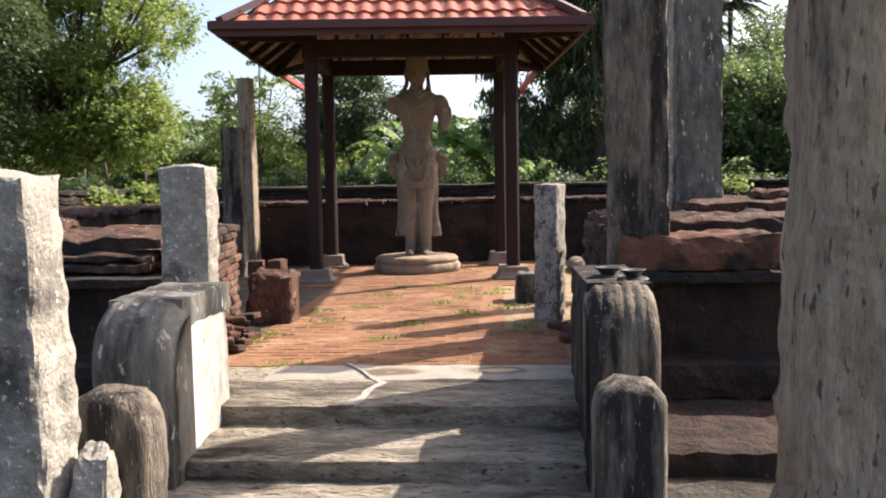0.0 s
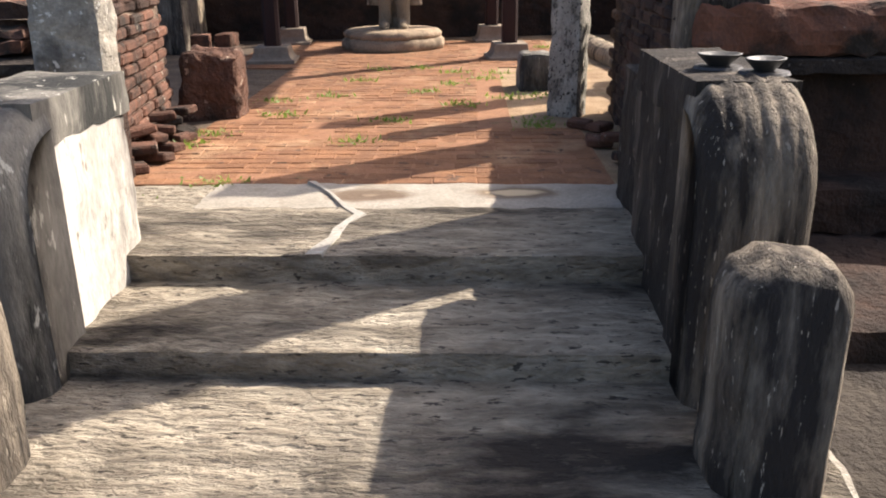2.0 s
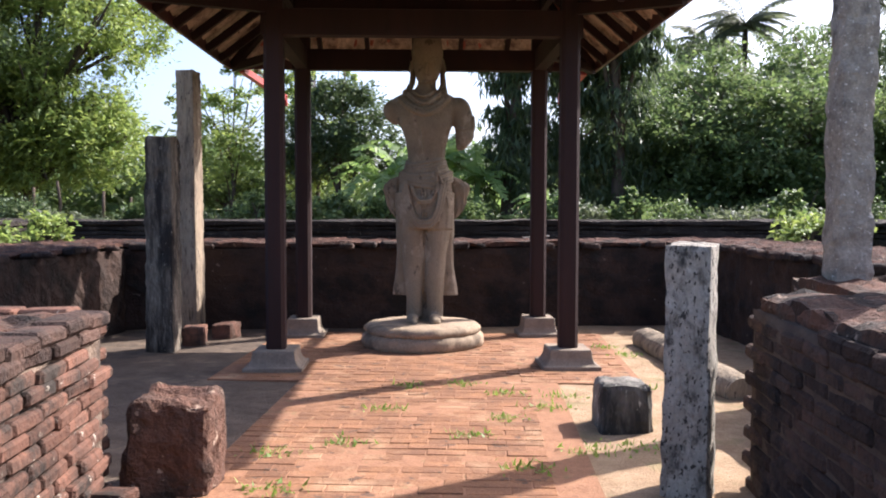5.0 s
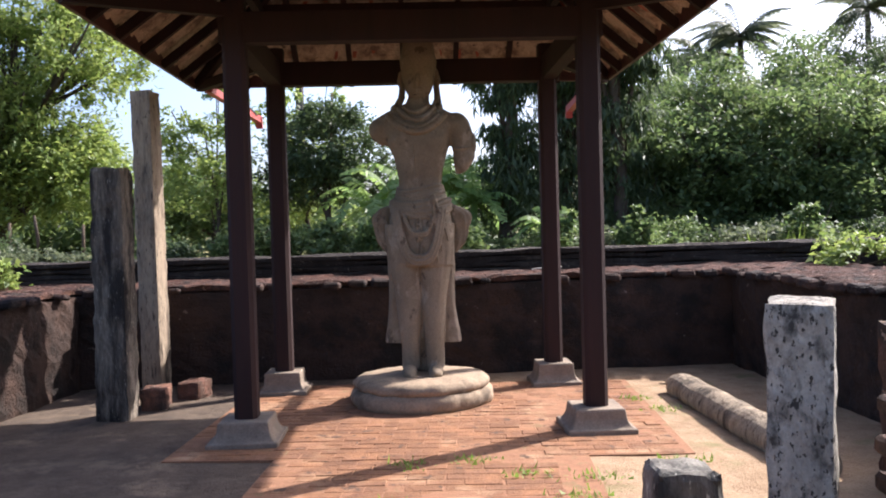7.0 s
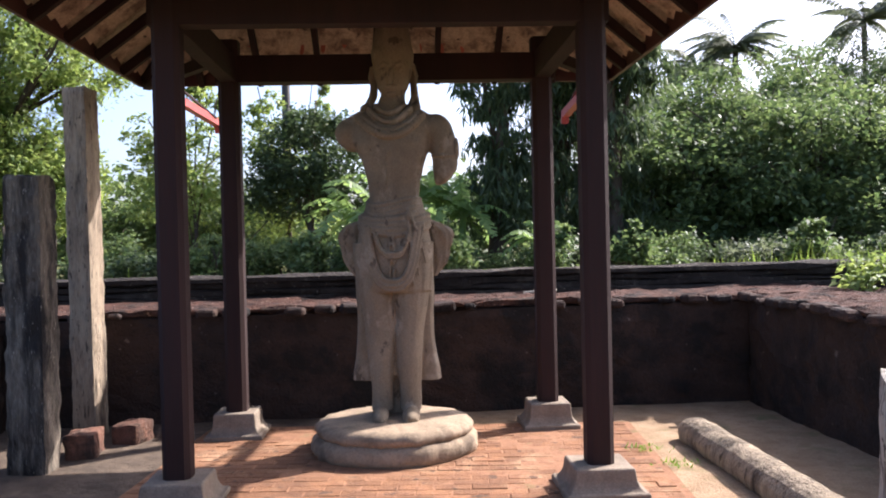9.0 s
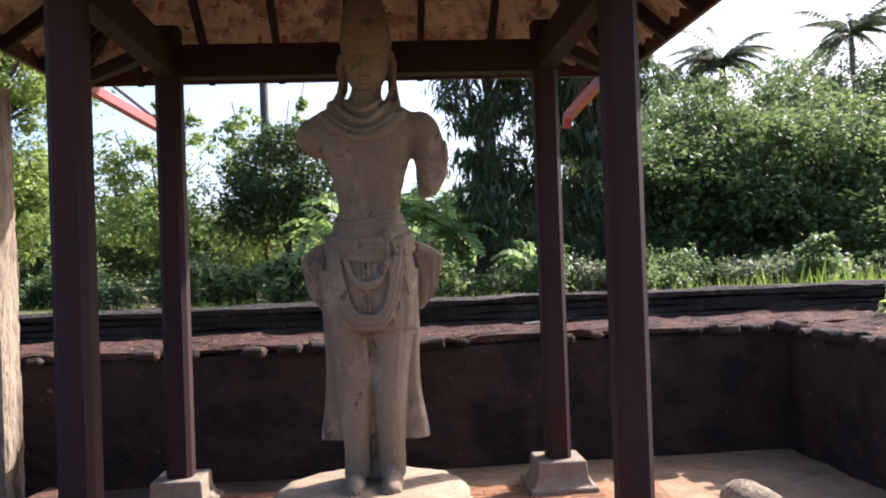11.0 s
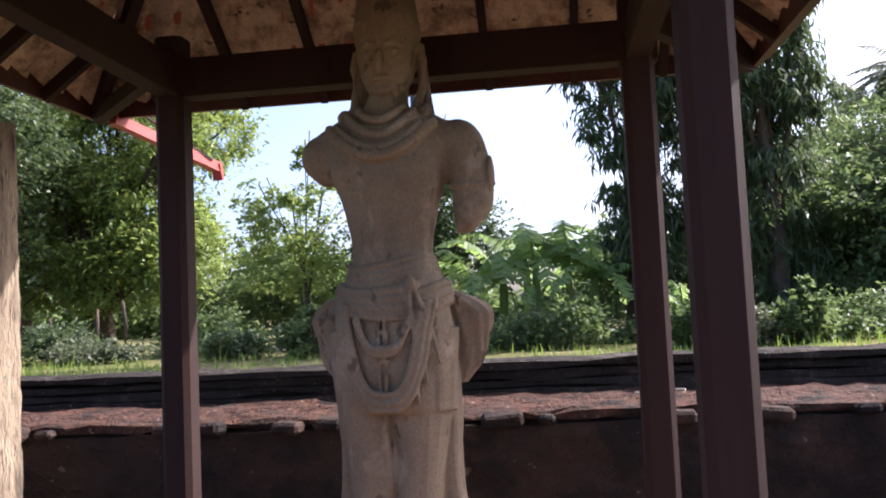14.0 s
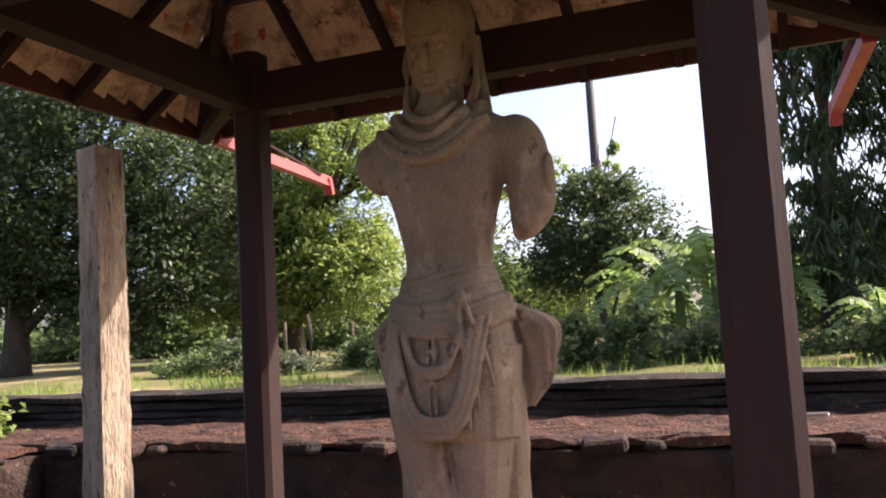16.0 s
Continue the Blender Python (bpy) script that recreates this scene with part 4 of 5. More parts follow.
def swag(bm, x0, x1, z_ends, z_mid, y_of, r, n=18, rise=1.0):
    """A raised band that hangs in a curve across the front."""
    pts = []
    for i in range(n + 1):
        u = math.sin(math.pi / 2 * (-1 + 2 * i / n))
        x = (x0 + x1) / 2 + (x1 - x0) / 2 * u
        z = z_mid + (z_ends - z_mid) * abs(u) ** (2 * rise)
        pts.append((x, y_of(x, z), z))
    tube(pts, [r * 2.1] * (n + 1), 8, bm)


TORSO = [(1.6, 0.01, 0, 0.205, 0.15), (1.74, 0.015, 0.0, 0.18, 0.14), (1.84, 0.015, 0.0, 0.178, 0.138), (1.98, 0.015, -0.002, 0.212, 0.148), (2.1, 0.01, 0.0, 0.252, 0.158), (2.22, 0.0, 0.01, 0.29, 0.155), (2.31, 0, 0.02, 0.3, 0.132), (2.375, 0, 0.025, 0.22, 0.108), (2.42, 0, 0.02, 0.11, 0.09)]
HIPS = [(1.1, 0.01, 0.0, 0.262, 0.165), (1.14, 0.01, 0, 0.264, 0.178), (1.3, 0.01, 0, 0.268, 0.185), (1.45, 0.01, 0, 0.26, 0.18), (1.58, 0.01, 0, 0.24, 0.165), (1.66, 0.01, 0, 0.23, 0.155)]


def surf(rows, x, z, power, lift):
    """Front of a lofted body at x, z."""
    r = np.array(rows)
    cx, cy, rx, ry = (np.interp(z, r[:, 0], r[:, k]) for k in (1, 2, 3, 4))
    return cy - ry * max(0.0, 1 - abs((x - cx) / rx) ** power) ** (1 / power) - lift


def build_statue():
    bm = bmesh.new()

    def folds(a, z):
        front = max(0.0, -math.sin(a))
        return (0.011 * math.sin(a * 16 + 2.5 * math.sin(z * 3)) + 0.006 * math.sin(a * 41 + 1.5 * math.sin(z * 5))) * (0.35 + 0.65 * front)
    # robe over the legs, two joined legs visible as a groove
    for sx in (-1, 1):
        loft(bm, [(0.26, sx * 0.1, 0.0, 0.075, 0.08), (0.42, sx * 0.1, 0.0, 0.078, 0.085), (0.55, sx * 0.098, 0, 0.09, 0.1), (0.8, sx * 0.1, 0.0, 0.105, 0.115),
                  (1.0, sx * 0.115, -0.005, 0.12, 0.13), (1.2, sx * 0.125, -0.005, 0.145, 0.15), (1.45, sx * 0.13, 0, 0.16, 0.16)], 5, 28, folds, 2.1)
        # feet
        blob(bm, (sx * 0.108, -0.14, 0.245), (0.06, 0.15, 0.055))
        for k in range(5):
            blob(bm, (sx * (0.072 + 0.019 * k), -0.265 + 0.012 * abs(k - 1), 0.226), (0.0135, 0.03, 0.018), 0, 8)
        # side panels of cloth that flare at the hem
        loft(bm, [(0.46, sx * 0.235, 0.07, 0.085, 0.05), (0.52, sx * 0.235, 0.07, 0.08, 0.055), (0.8, sx * 0.205, 0.06, 0.07, 0.06), (1.2, sx * 0.21, 0.05, 0.07, 0.07), (1.35, sx * 0.2, 0.04, 0.05, 0.06)], 5, 20, lambda a, z: 0.06 * math.sin(a * 5), 2.4)
    loft(bm, [(0.5, 0, 0.05, 0.19, 0.07), (0.9, 0, 0.04, 0.2, 0.09), (1.3, 0, 0.02, 0.23, 0.13)], 5, 30, folds)
    # back slab between the ankles
    loft(bm, [(0.2, 0, 0.12, 0.16, 0.06), (0.5, 0, 0.1, 0.17, 0.06)], 4, 20)
    # short over-garment over the hips
    loft(bm, HIPS, 6, 72, lambda a, z: 1.6 * folds(a, z) + 0.004 * math.sin(z * 110 + 3 * math.sin(a)))
    # belly and chest, shoulders: one arm broken off short, one to above the elbow
    core = bmesh.new()
    loft(core, TORSO, 6, 48, None, 2.5)
    for sx in (-1, 1):
        blob(core, (sx * 0.12, -0.1, 2.13), (0.11, 0.05, 0.08))
        tube([(sx * 0.06, 0.02, 2.36), (sx * 0.18, 0.02, 2.325), (sx * 0.27, 0.02, 2.26)], [0.07, 0.08, 0.09], 16, core)
    loft(core, [(2.4, 0, 0.02, 0.14, 0.1), (2.44, 0, 0.015, 0.1, 0.09), (2.5, 0, 0.01, 0.088, 0.085)], 5, 28)
    blob(core, (-0.295, 0.02, 2.23), (0.11, 0.095, 0.105), -0.5)
    blob(core, (-0.25, 0.015, 2.19), (0.11, 0.085, 0.085), -0.6)
    blob(core, (0.32, 0.02, 2.24), (0.115, 0.1, 0.12), 0.45)
    loft(core, [(1.86, 0.375, 0.0, 0.02, 0.04), (1.885, 0.375, 0.0, 0.066, 0.062), (1.94, 0.385, 0.003, 0.085, 0.078), (2.05, 0.38, 0.006, 0.093, 0.085), (2.16, 0.365, 0.01, 0.1, 0.09), (2.28, 0.33, 0.02, 0.1, 0.09)], 5, 24)
    for v in core.verts:  # slanted break under the arm
        if v.co.z < 1.96 and v.co.x > 0.25:
            v.co.z += 0.45 * (v.co.x - 0.375) + 0.012 * noise.noise(v.co * 22)
    ob = new("core", mesh_of("core", core, STATUE))
    r = ob.modifiers.new("fuse", "REMESH")
    r.mode, r.voxel_size = "VOXEL", 0.011
    s = ob.modifiers.new("soften", "SMOOTH")
    s.factor, s.iterations = 0.5, 16
    bpy.context.view_layer.update()
    fused = ob.evaluated_get(bpy.context.evaluated_depsgraph_get())
    bm.from_mesh(fused.to_mesh())
    fused.to_mesh_clear()
    bpy.data.objects.remove(ob)
    tube([(0.29, -0.05, 2.05), (0.37, -0.085, 2.045), (0.44, -0.06, 2.055), (0.475, 0.0, 2.06), (0.46, 0.05, 2.06)], [0.012] * 5, 8, bm)
    blob(bm, (0.465, -0.02, 2.1), (0.02, 0.045, 0.085))
    # neck, head, tall headdress
    loft(bm, [(2.38, 0, 0.02, 0.105, 0.09), (2.44, 0, 0.015, 0.09, 0.085), (2.52, 0, 0.01, 0.088, 0.085)], 5, 28)
    loft(bm, [(2.475, 0, -0.02, 0.05, 0.06), (2.5, 0, -0.02, 0.085, 0.09), (2.56, 0, -0.01, 0.115, 0.125), (2.66, 0, 0.0, 0.135, 0.14), (2.75, 0, 0.0, 0.138, 0.14), (2.8, 0, 0, 0.128, 0.13)], 6, 36, None, 2.2)
    loft(bm, [(2.72, 0, 0.01, 0.142, 0.142), (2.78, 0, 0.01, 0.147, 0.147), (2.84, 0, 0.01, 0.138, 0.14), (2.93, 0, 0.015, 0.125, 0.125), (3.02, 0, 0.02, 0.1, 0.1), (3.08, 0, 0.02, 0.05, 0.05)], 6, 36, lambda a, z: 0.02 * math.sin(a * 12))
    blob(bm, (0, -0.15, 2.605), (0.022, 0.035, 0.055))
    blob(bm, (0, -0.128, 2.538), (0.04, 0.022, 0.009))
    blob(bm, (0, -0.123, 2.518), (0.034, 0.022, 0.01))
    blob(bm, (0, -0.1, 2.488), (0.035, 0.03, 0.022))
    for sx in (-1, 1):
        blob(bm, (sx * 0.05, -0.122, 2.65), (0.033, 0.014, 0.013))
        tube([(sx * 0.02, -0.14, 2.68), (sx * 0.06, -0.13, 2.695), (sx * 0.1, -0.1, 2.675)], [0.008, 0.009, 0.006], 6, bm)
        tube([(sx * 0.143, 0.01, 2.7), (sx * 0.16, 0.005, 2.62), (sx * 0.158, 0.0, 2.5), (sx * 0.14, 0.0, 2.4)], [0.02, 0.022, 0.018, 0.026], 8, bm)
        tube([(sx * 0.13, 0.07, 2.72), (sx * 0.15, 0.08, 2.5), (sx * 0.19, 0.06, 2.38)], [0.025, 0.03, 0.035], 8, bm)
    # necklaces
    def chest(x, z):
        return surf(TORSO, x, z, 2.5, 0.015)
    swag(bm, -0.235, 0.235, 2.34, 2.185, chest, 0.013, 26, 0.95)
    swag(bm, -0.2, 0.2, 2.345, 2.228, chest, 0.008, 26, 0.95)
    swag(bm, -0.15, 0.15, 2.39, 2.285, chest, 0.0105, 22)
    swag(bm, -0.1, 0.1, 2.41, 2.35, lambda x, z: chest(x, z) - 0.004, 0.01)
    blob(bm, (0, chest(0, 2.2) - 0.012, 2.2), (0.02, 0.012, 0.026), 0, 10)
    for sx in (-1, 1):  # hair locks on the shoulders
        blob(bm, (sx * 0.185, -0.01, 2.4), (0.035, 0.04, 0.035), 0, 12)
    # belts round the waist
    for z, t in ((1.745, 0.008), (1.715, 0.009), (1.685, 0.011), (1.65, 0.013), (1.615, 0.013), (1.58, 0.014), (1.545, 0.012)):
        pts = []
        for k in range(49):
            a = 2 * math.pi * k / 48
            zz = z + 0.022 * math.sin(a * 2 + z * 9) - 0.02 * max(0, -math.sin(a))
            r = np.array(HIPS if zz < 1.64 else TORSO)
            rx, ry = np.interp(zz, r[:, 0], r[:, 3]) + 0.004, np.interp(zz, r[:, 0], r[:, 4]) + 0.004
            c, s = math.cos(a), math.sin(a)
            pts.append((0.012 + rx * math.copysign(abs(c) ** 0.87, c), ry * math.copysign(abs(s) ** 0.87, s), zz))
        tube(pts, [t * 1.75] * 49, 8, bm)
    def hips(x, z):
        return surf(HIPS, x, z, 2.3, 0.02)
    for xe, ze, zm, t in ((0.115, 1.5, 1.37, 0.011), (0.12, 1.52, 1.345, 0.006), (0.165, 1.56, 1.185, 0.011), (0.19, 1.57, 1.15, 0.012), (0.215, 1.57, 1.122, 0.01)):
        swag(bm, -xe + 0.005, xe + 0.005, ze, zm, lambda x, z: hips(x, z) - 0.012, t * 0.72, 30, 1.7)
    for x in (-0.012, 0.012):
        tube([(x, -0.19, 1.5), (x * 1.3, -0.2, 1.42), (x, -0.195, 1.35)], [0.008, 0.012, 0.006], 6, bm)
        tube([(x, -0.195, 1.31), (x * 1.3, -0.203, 1.26), (x, -0.195, 1.19)], [0.008, 0.011, 0.005], 6, bm)
    blob(bm, (0, -0.195, 1.44), (0.035, 0.016, 0.014), 0, 10)
    blob(bm, (0, -0.195, 1.325), (0.028, 0.016, 0.014), 0, 10)
    # hanging sash and knot at one side
    tube([(0.12, -0.175, 1.68), (0.17, -0.18, 1.55), (0.215, -0.16, 1.42), (0.235, -0.15, 1.3)], [0.013, 0.011, 0.009, 0.007], 8, bm)
    blob(bm, (0.125, -0.175, 1.64), (0.026, 0.022, 0.036), 0.4, 12)
    tube([(0.12, -0.18, 1.62), (0.135, -0.195, 1.45), (0.145, -0.195, 1.28), (0.15, -0.19, 1.14)], [0.013, 0.01, 0.009, 0.007], 8, bm)
    tube([(0.16, -0.175, 1.58), (0.175, -0.185, 1.4), (0.185, -0.18, 1.22)], [0.009, 0.008, 0.006], 8, bm)
    # bunched cloth standing out at both hips
    for sx in (-1, 1):
        loft(bm, [(1.2, sx * 0.26 + 0.01, 0.115, 0.03, 0.025), (1.27, sx * 0.29 + 0.01, 0.115, 0.06, 0.034), (1.33, sx * 0.305 + 0.01, 0.115, 0.075, 0.038), (1.4, sx * 0.315 + 0.01, 0.115, 0.08, 0.038), (1.46, sx * 0.325 + 0.01, 0.110, 0.09, 0.043), (1.51, sx * 0.325 + 0.01, 0.105, 0.09, 0.038), (1.55, sx * 0.305 + 0.01, 0.100, 0.08, 0.034), (1.585, sx * 0.27, 0.095, 0.06, 0.030), (1.61, sx * 0.24, 0.095, 0.03, 0.025)], 5, 30, lambda a, z: 0.12 * math.sin(a * 9 + z * 26), 2.6)
    # double line of a thin scarf down the belly
    tube([(-0.03, -0.162, 2.08), (-0.025, -0.153, 1.95), (-0.02, -0.143, 1.82)], [0.004, 0.006, 0.004], 6, bm)
    for v in bm.verts:  # worn surface
        v.co += Vector(noise.noise_vector(v.co * 14)) * 0.004 + Vector(noise.noise_vector(v.co * 5)) * 0.006
    for v in bm.verts:  # the head leans a little to one side
        if v.co.z > 2.4:
            v.co.x += 0.025 * min(1.0, (v.co.z - 2.4) / 0.1)
    for v in bm.verts:
        v.co = Vector((v.co.x * 1.02, v.co.y, 0.2 + (v.co.z - 0.2) * 1.025))
    ob = solid("statue", bm, STATUE, "weathered brown limestone standing figure, arms broken off", "statue", (SX, SY, 0), 1)
    r = ob.modifiers.new("fuse", "REMESH")
    r.mode, r.voxel_size, r.use_smooth_shade = "VOXEL", 0.005, True
    return ob


build_statue()

# lotus base in two tiers
lotus = thing("lotus_base", "round two-tier stone base, worn and cracked, under the statue", "statue base", (-0.14, 0.25, 0))
for name, prof, seed in (("lower_tier", [(0.5, -0.05), (0.57, 0.0), (0.59, 0.04), (0.58, 0.09), (0.545, 0.125), (0.5, 0.13)], 1),
                         ("upper_tier", [(0.48, 0.1), (0.52, 0.115), (0.55, 0.145), (0.55, 0.175), (0.52, 0.205), (0.47, 0.215), (0.3, 0.222)], 2)):
    bm = bmesh.new()
    seg = 144
    rows = []
    for r, z in prof:
        row = []
        for k in range(seg):
            a = 2 * math.pi * k / seg
            w = 1 + 0.035 * abs(math.sin(a * 6.5)) ** 0.45 + 0.035 * noise.noise(Vector((math.cos(a) * 2, math.sin(a) * 2, seed * 3 + z * 4))) + 0.025 * noise.noise(Vector((math.cos(a) * 8, math.sin(a) * 8, seed * 3 + z * 12)))
            row.append(bm.verts.new((r * w * math.cos(a), r * w * math.sin(a) * 0.95, z + 0.008 * noise.noise(Vector((math.cos(a) * 5, math.sin(a) * 5, seed))))))
        rows.append(row)
    for a, b in zip(rows, rows[1:]):
        for k in range(seg):
            bm.faces.new((a[k], a[(k + 1) % seg], b[(k + 1) % seg], b[k]))
    bm.faces.new(rows[-1]), bm.faces.new(rows[0][::-1])
    part(name, bm, LOTUS, lotus, smooth=True)

# ---- trees, palms, shrubs beyond the wall ----
rr = random.Random(31)
crown = [(rr.uniform(-3.6, 3.6), rr.uniform(-1.8, 1.4), rr.uniform(2.6, 8.6)) for _ in range(26)]
crown = [(x, y, z, *(rr.uniform(0.85, 1.5) for _ in range(2)), rr.uniform(0.6, 1.0)) for x, y, z in crown if (x / 4.6) ** 2 + ((z - 5.2) / 4.4) ** 2 < 1]
crown += [(-2.6, 0, 4.4, 1.6, 1.4, 1.3), (2.4, -0.3, 4.2, 1.5, 1.4, 1.2), (0, 0, 6.0, 2.0, 1.7, 1.6), (0.8, 0, 8.9, 1.7, 1.5, 1.1), (-2.0, 0, 7.6, 1.7, 1.5, 1.2), (3.3, -0.2, 6.2, 1.0, 1.0, 0.8), (3.0, -0.8, 2.7, 0.9, 0.9, 0.6), (1.4, -1.6, 2.0, 1.5, 1.0, 0.8), (-1.2, -1.6, 2.2, 1.6, 1.0, 0.9), (-3.4, -0.6, 2.4, 1.4, 1.0, 0.8)]
tree("neem_tree", (-16.2, 22, 0.6), 10.2, crown, "large sunlit leafy tree with bright green foliage", LEAF_BRIGHT, 34000, 0.3, 0.3, 3, 0.3, long=2.4, hollow=0.62, puff=0.2)
# LEAF_DARK puts this backlit tree's darkness into its leaf colour.
tree("shade_tree", (-23.6, 16.5, 0.5), 12, [(0, 0, 6, 3.4, 3.2, 2.8), (3.4, 0.5, 7.5, 2.6, 2.4, 2.4), (3.2, 0, 4.6, 2.0, 2.0, 1.6), (-3, 0, 5, 2.6, 2.4, 2.2), (1, 0, 10, 3.2, 2.6, 2.0), (-2.6, 0, 9, 2.4, 2.2, 2.0), (4.4, 0.6, 10, 1.8, 1.8, 1.6), (0.4, -1, 3.4, 2.0, 1.6, 1.0), (5.4, 1, 3.6, 2.2, 1.8, 1.8), (6.4, 1, 6.4, 2.2, 1.8, 2.0), (3.0, 1, 2.4, 2.4, 1.6, 1.2)],
     "tall shade tree with dense foliage, coloured dark as backlit", LEAF_DARK, 46000, 0.27, 0.42, 4, 0.2)
tree("neem_tree", (-25, 29, 0.6), 9, [(0, 0, 5, 3, 3, 2.6), (2.5, 0, 4, 2, 2, 2), (-2.5, 0, 5.5, 2.6, 2.4, 2), (0.5, 0, 7.5, 2.2, 2, 1.4)], "sunlit leafy tree further off", LEAF_BRIGHT, 12000, 0.32, 0.26, 5, 0.2, long=2.4)
tree("sparse_tree", (-7.2, 17, 0.6), 5.2, [(0, 0, 3.2, 1.3, 1.2, 1.0), (0.7, 0, 4.3, 0.7, 0.7, 0.8), (-0.9, 0, 3.9, 0.8, 0.7, 0.7), (-0.2, 0, 2.0, 1.5, 1.3, 0.9), (0.2, 0.2, 5.0, 0.4, 0.4, 0.5)], "young sparse tree with pale green leaves", LEAF_BRIGHT, 2700, 0.22, 0.07, 6, 0.15, hollow=0.3)
tree("sparse_tree", (-5.0, 19, 0.6), 5.6, [(0, 0, 3.4, 1.2, 1.1, 1.1), (-0.6, 0, 4.7, 0.6, 0.6, 0.7), (0.9, 0, 4.2, 0.8, 0.7, 0.8), (0.1, 0, 2, 1.7, 1.3, 1.0), (1.1, 0.1, 5.3, 0.35, 0.35, 0.45)], "young sparse tree with pale green leaves", LEAF_BRIGHT, 2700, 0.22, 0.07, 7, 0.15, hollow=0.3)
tree("round_tree", (-3.9, 17.5, 0.6), 4.8, [(0, 0, 3.2, 1.5, 1.4, 1.2), (0.8, 0, 2.6, 1.2, 1.1, 0.9), (-0.7, 0, 2.4, 1.2, 1.1, 0.8), (0.1, 0, 4.1, 0.9, 0.9, 0.6)], "small round tree with dark glossy leaves", LEAF_DARK, 7000, 0.2, 0.12, 8)
tree("round_tree", (-9.3, 24, 0.6), 3.2, [(0, 0, 1.9, 2.2, 1.6, 1.0), (2.2, 0, 1.6, 1.8, 1.5, 0.9), (-1.8, 0, 1.6, 1.6, 1.4, 0.9)], "low broad tree behind the young trees", LEAF_MID, 8000, 0.24, 0.15, 9)
# drooping dark trees right of the statue
for k, (x, y, h, s) in enumerate(((1.3, 16.0, 12, 11), (2.9, 17.0, 12.5, 12), (4.2, 16.4, 10.5, 13))):
    tree("mast_tree", (x, y, 0.6), h, [(0, 0, 2.0, 0.9, 0.9, 1.2), (0.2, 0, 3.6, 0.8, 0.9, 1.2), (-0.2, 0, 5.6, 1.0, 1.0, 1.4), (0.4, 0, 7.8, 1.2, 1.1, 1.3), (-0.9, 0, 7.2, 0.8, 0.8, 1.1), (0.8, 0, 5.6, 0.7, 0.7, 1.1), (-0.3, 0, 9.2, 1.1, 1.0, 1.2)],
         "tall dark tree with drooping hanging leaves", LEAF_DARK, 6500, 0.45, 0.2, s, 1.8, long=5.5, group="drooping trees")
# wooded bank
rows = [(6.6, 20, 5.8, LEAF_MID), (5.4, 23, 6.4, LEAF_DARK), (7.6, 17.5, 4.6, LEAF_MID), (9.9, 17, 4.3, LEAF_MID), (12.4, 18.5, 4.8, LEAF_MID), (15.4, 17.5, 4.6, LEAF_GREY), (18.8, 19, 5.0, LEAF_MID), (8.6, 21, 5.2, LEAF_DARK), (12.5, 23, 6.8, LEAF_MID), (16.5, 24, 8.4, LEAF_DARK), (20.5, 24, 8.8, LEAF_DARK), (24.5, 22, 7.2, LEAF_GREY), (23, 17, 4.4, LEAF_MID), (28.5, 24, 7.0, LEAF_MID),
        (8.2, 31, 8.0, LEAF_MID), (11.6, 33, 8.8, LEAF_DARK), (15.2, 33, 9.6, LEAF_MID), (18.4, 34, 10.0, LEAF_GREY), (22.0, 33, 9.8, LEAF_MID), (26.0, 33, 9.6, LEAF_DARK)]
for k, (x, y, h, m) in enumerate(rows):
    rr = random.Random(k + 40)
    bl = [(rr.uniform(-1.2, 1.2), rr.uniform(-0.6, 0.6), h * f, rr.uniform(1.3, 1.9), rr.uniform(1.2, 1.7), h * 0.16) for f in (0.18, 0.3, 0.45, 0.6, 0.72, 0.84)]
    bl += [(rr.uniform(-1.8, 1.8), -0.6, h * rr.uniform(0.15, 0.5), 1.2, 1.1, 0.9) for _ in range(3)]
    tree("bank_tree", (x, y, 0.6), h, bl, "tree of the dense green bank behind the ruin", m, 9500, 0.24, 0.18, 60 + k, 0.15, group="trees of the wooded bank")
palm((13.6, 36, 0.6), 10.1, 1, "coconut palm rising over the wooded bank")
palm((19.9, 36, 0.6), 11.2, 2, "coconut palm rising over the wooded bank")
palm((12.0, 37, 0.6), 9.3, 3, "coconut palm rising over the wooded bank")
for k, (x, y, h) in enumerate(((-1.0, 15.2, 3.5), (-0.3, 15.9, 3.8), (-1.8, 15.6, 3.3), (-2.4, 15.0, 2.9), (-1.3, 16.4, 3.6), (0.3, 15.2, 2.8))):
    banana((x, y, 0.6), h, k, "banana plant with broad ragged leaves")
# pale young banana by the grass
banana((1.9, 11.8, 0.62), 1.5, 21, "small yellowish banana plant on the grass")
# shrubs along the grass edge
rr = random.Random(9)
for k in range(34):
    x = -13 + k * 1.05 + rr.uniform(-0.4, 0.4)
    y = rr.uniform(11.5, 15.0)
    h = rr.uniform(0.35, 0.9) * (1.0 if x < 3 else 0.75)
    bush("shrub", (x, y, 0.62), [(rr.uniform(-0.3, 0.3), 0, h * 0.7, 0.75, 0.6, h * 0.6), (rr.uniform(-0.7, 0.7), 0.2, h * 0.5, 0.6, 0.5, h * 0.45)], "leafy green shrub at the edge of the grass", (LEAF_MID, LEAF_MID, LEAF_DARK, LEAF_GREY)[k % 4], 1300, 0.16, k + 100, group="shrubs along the grass")
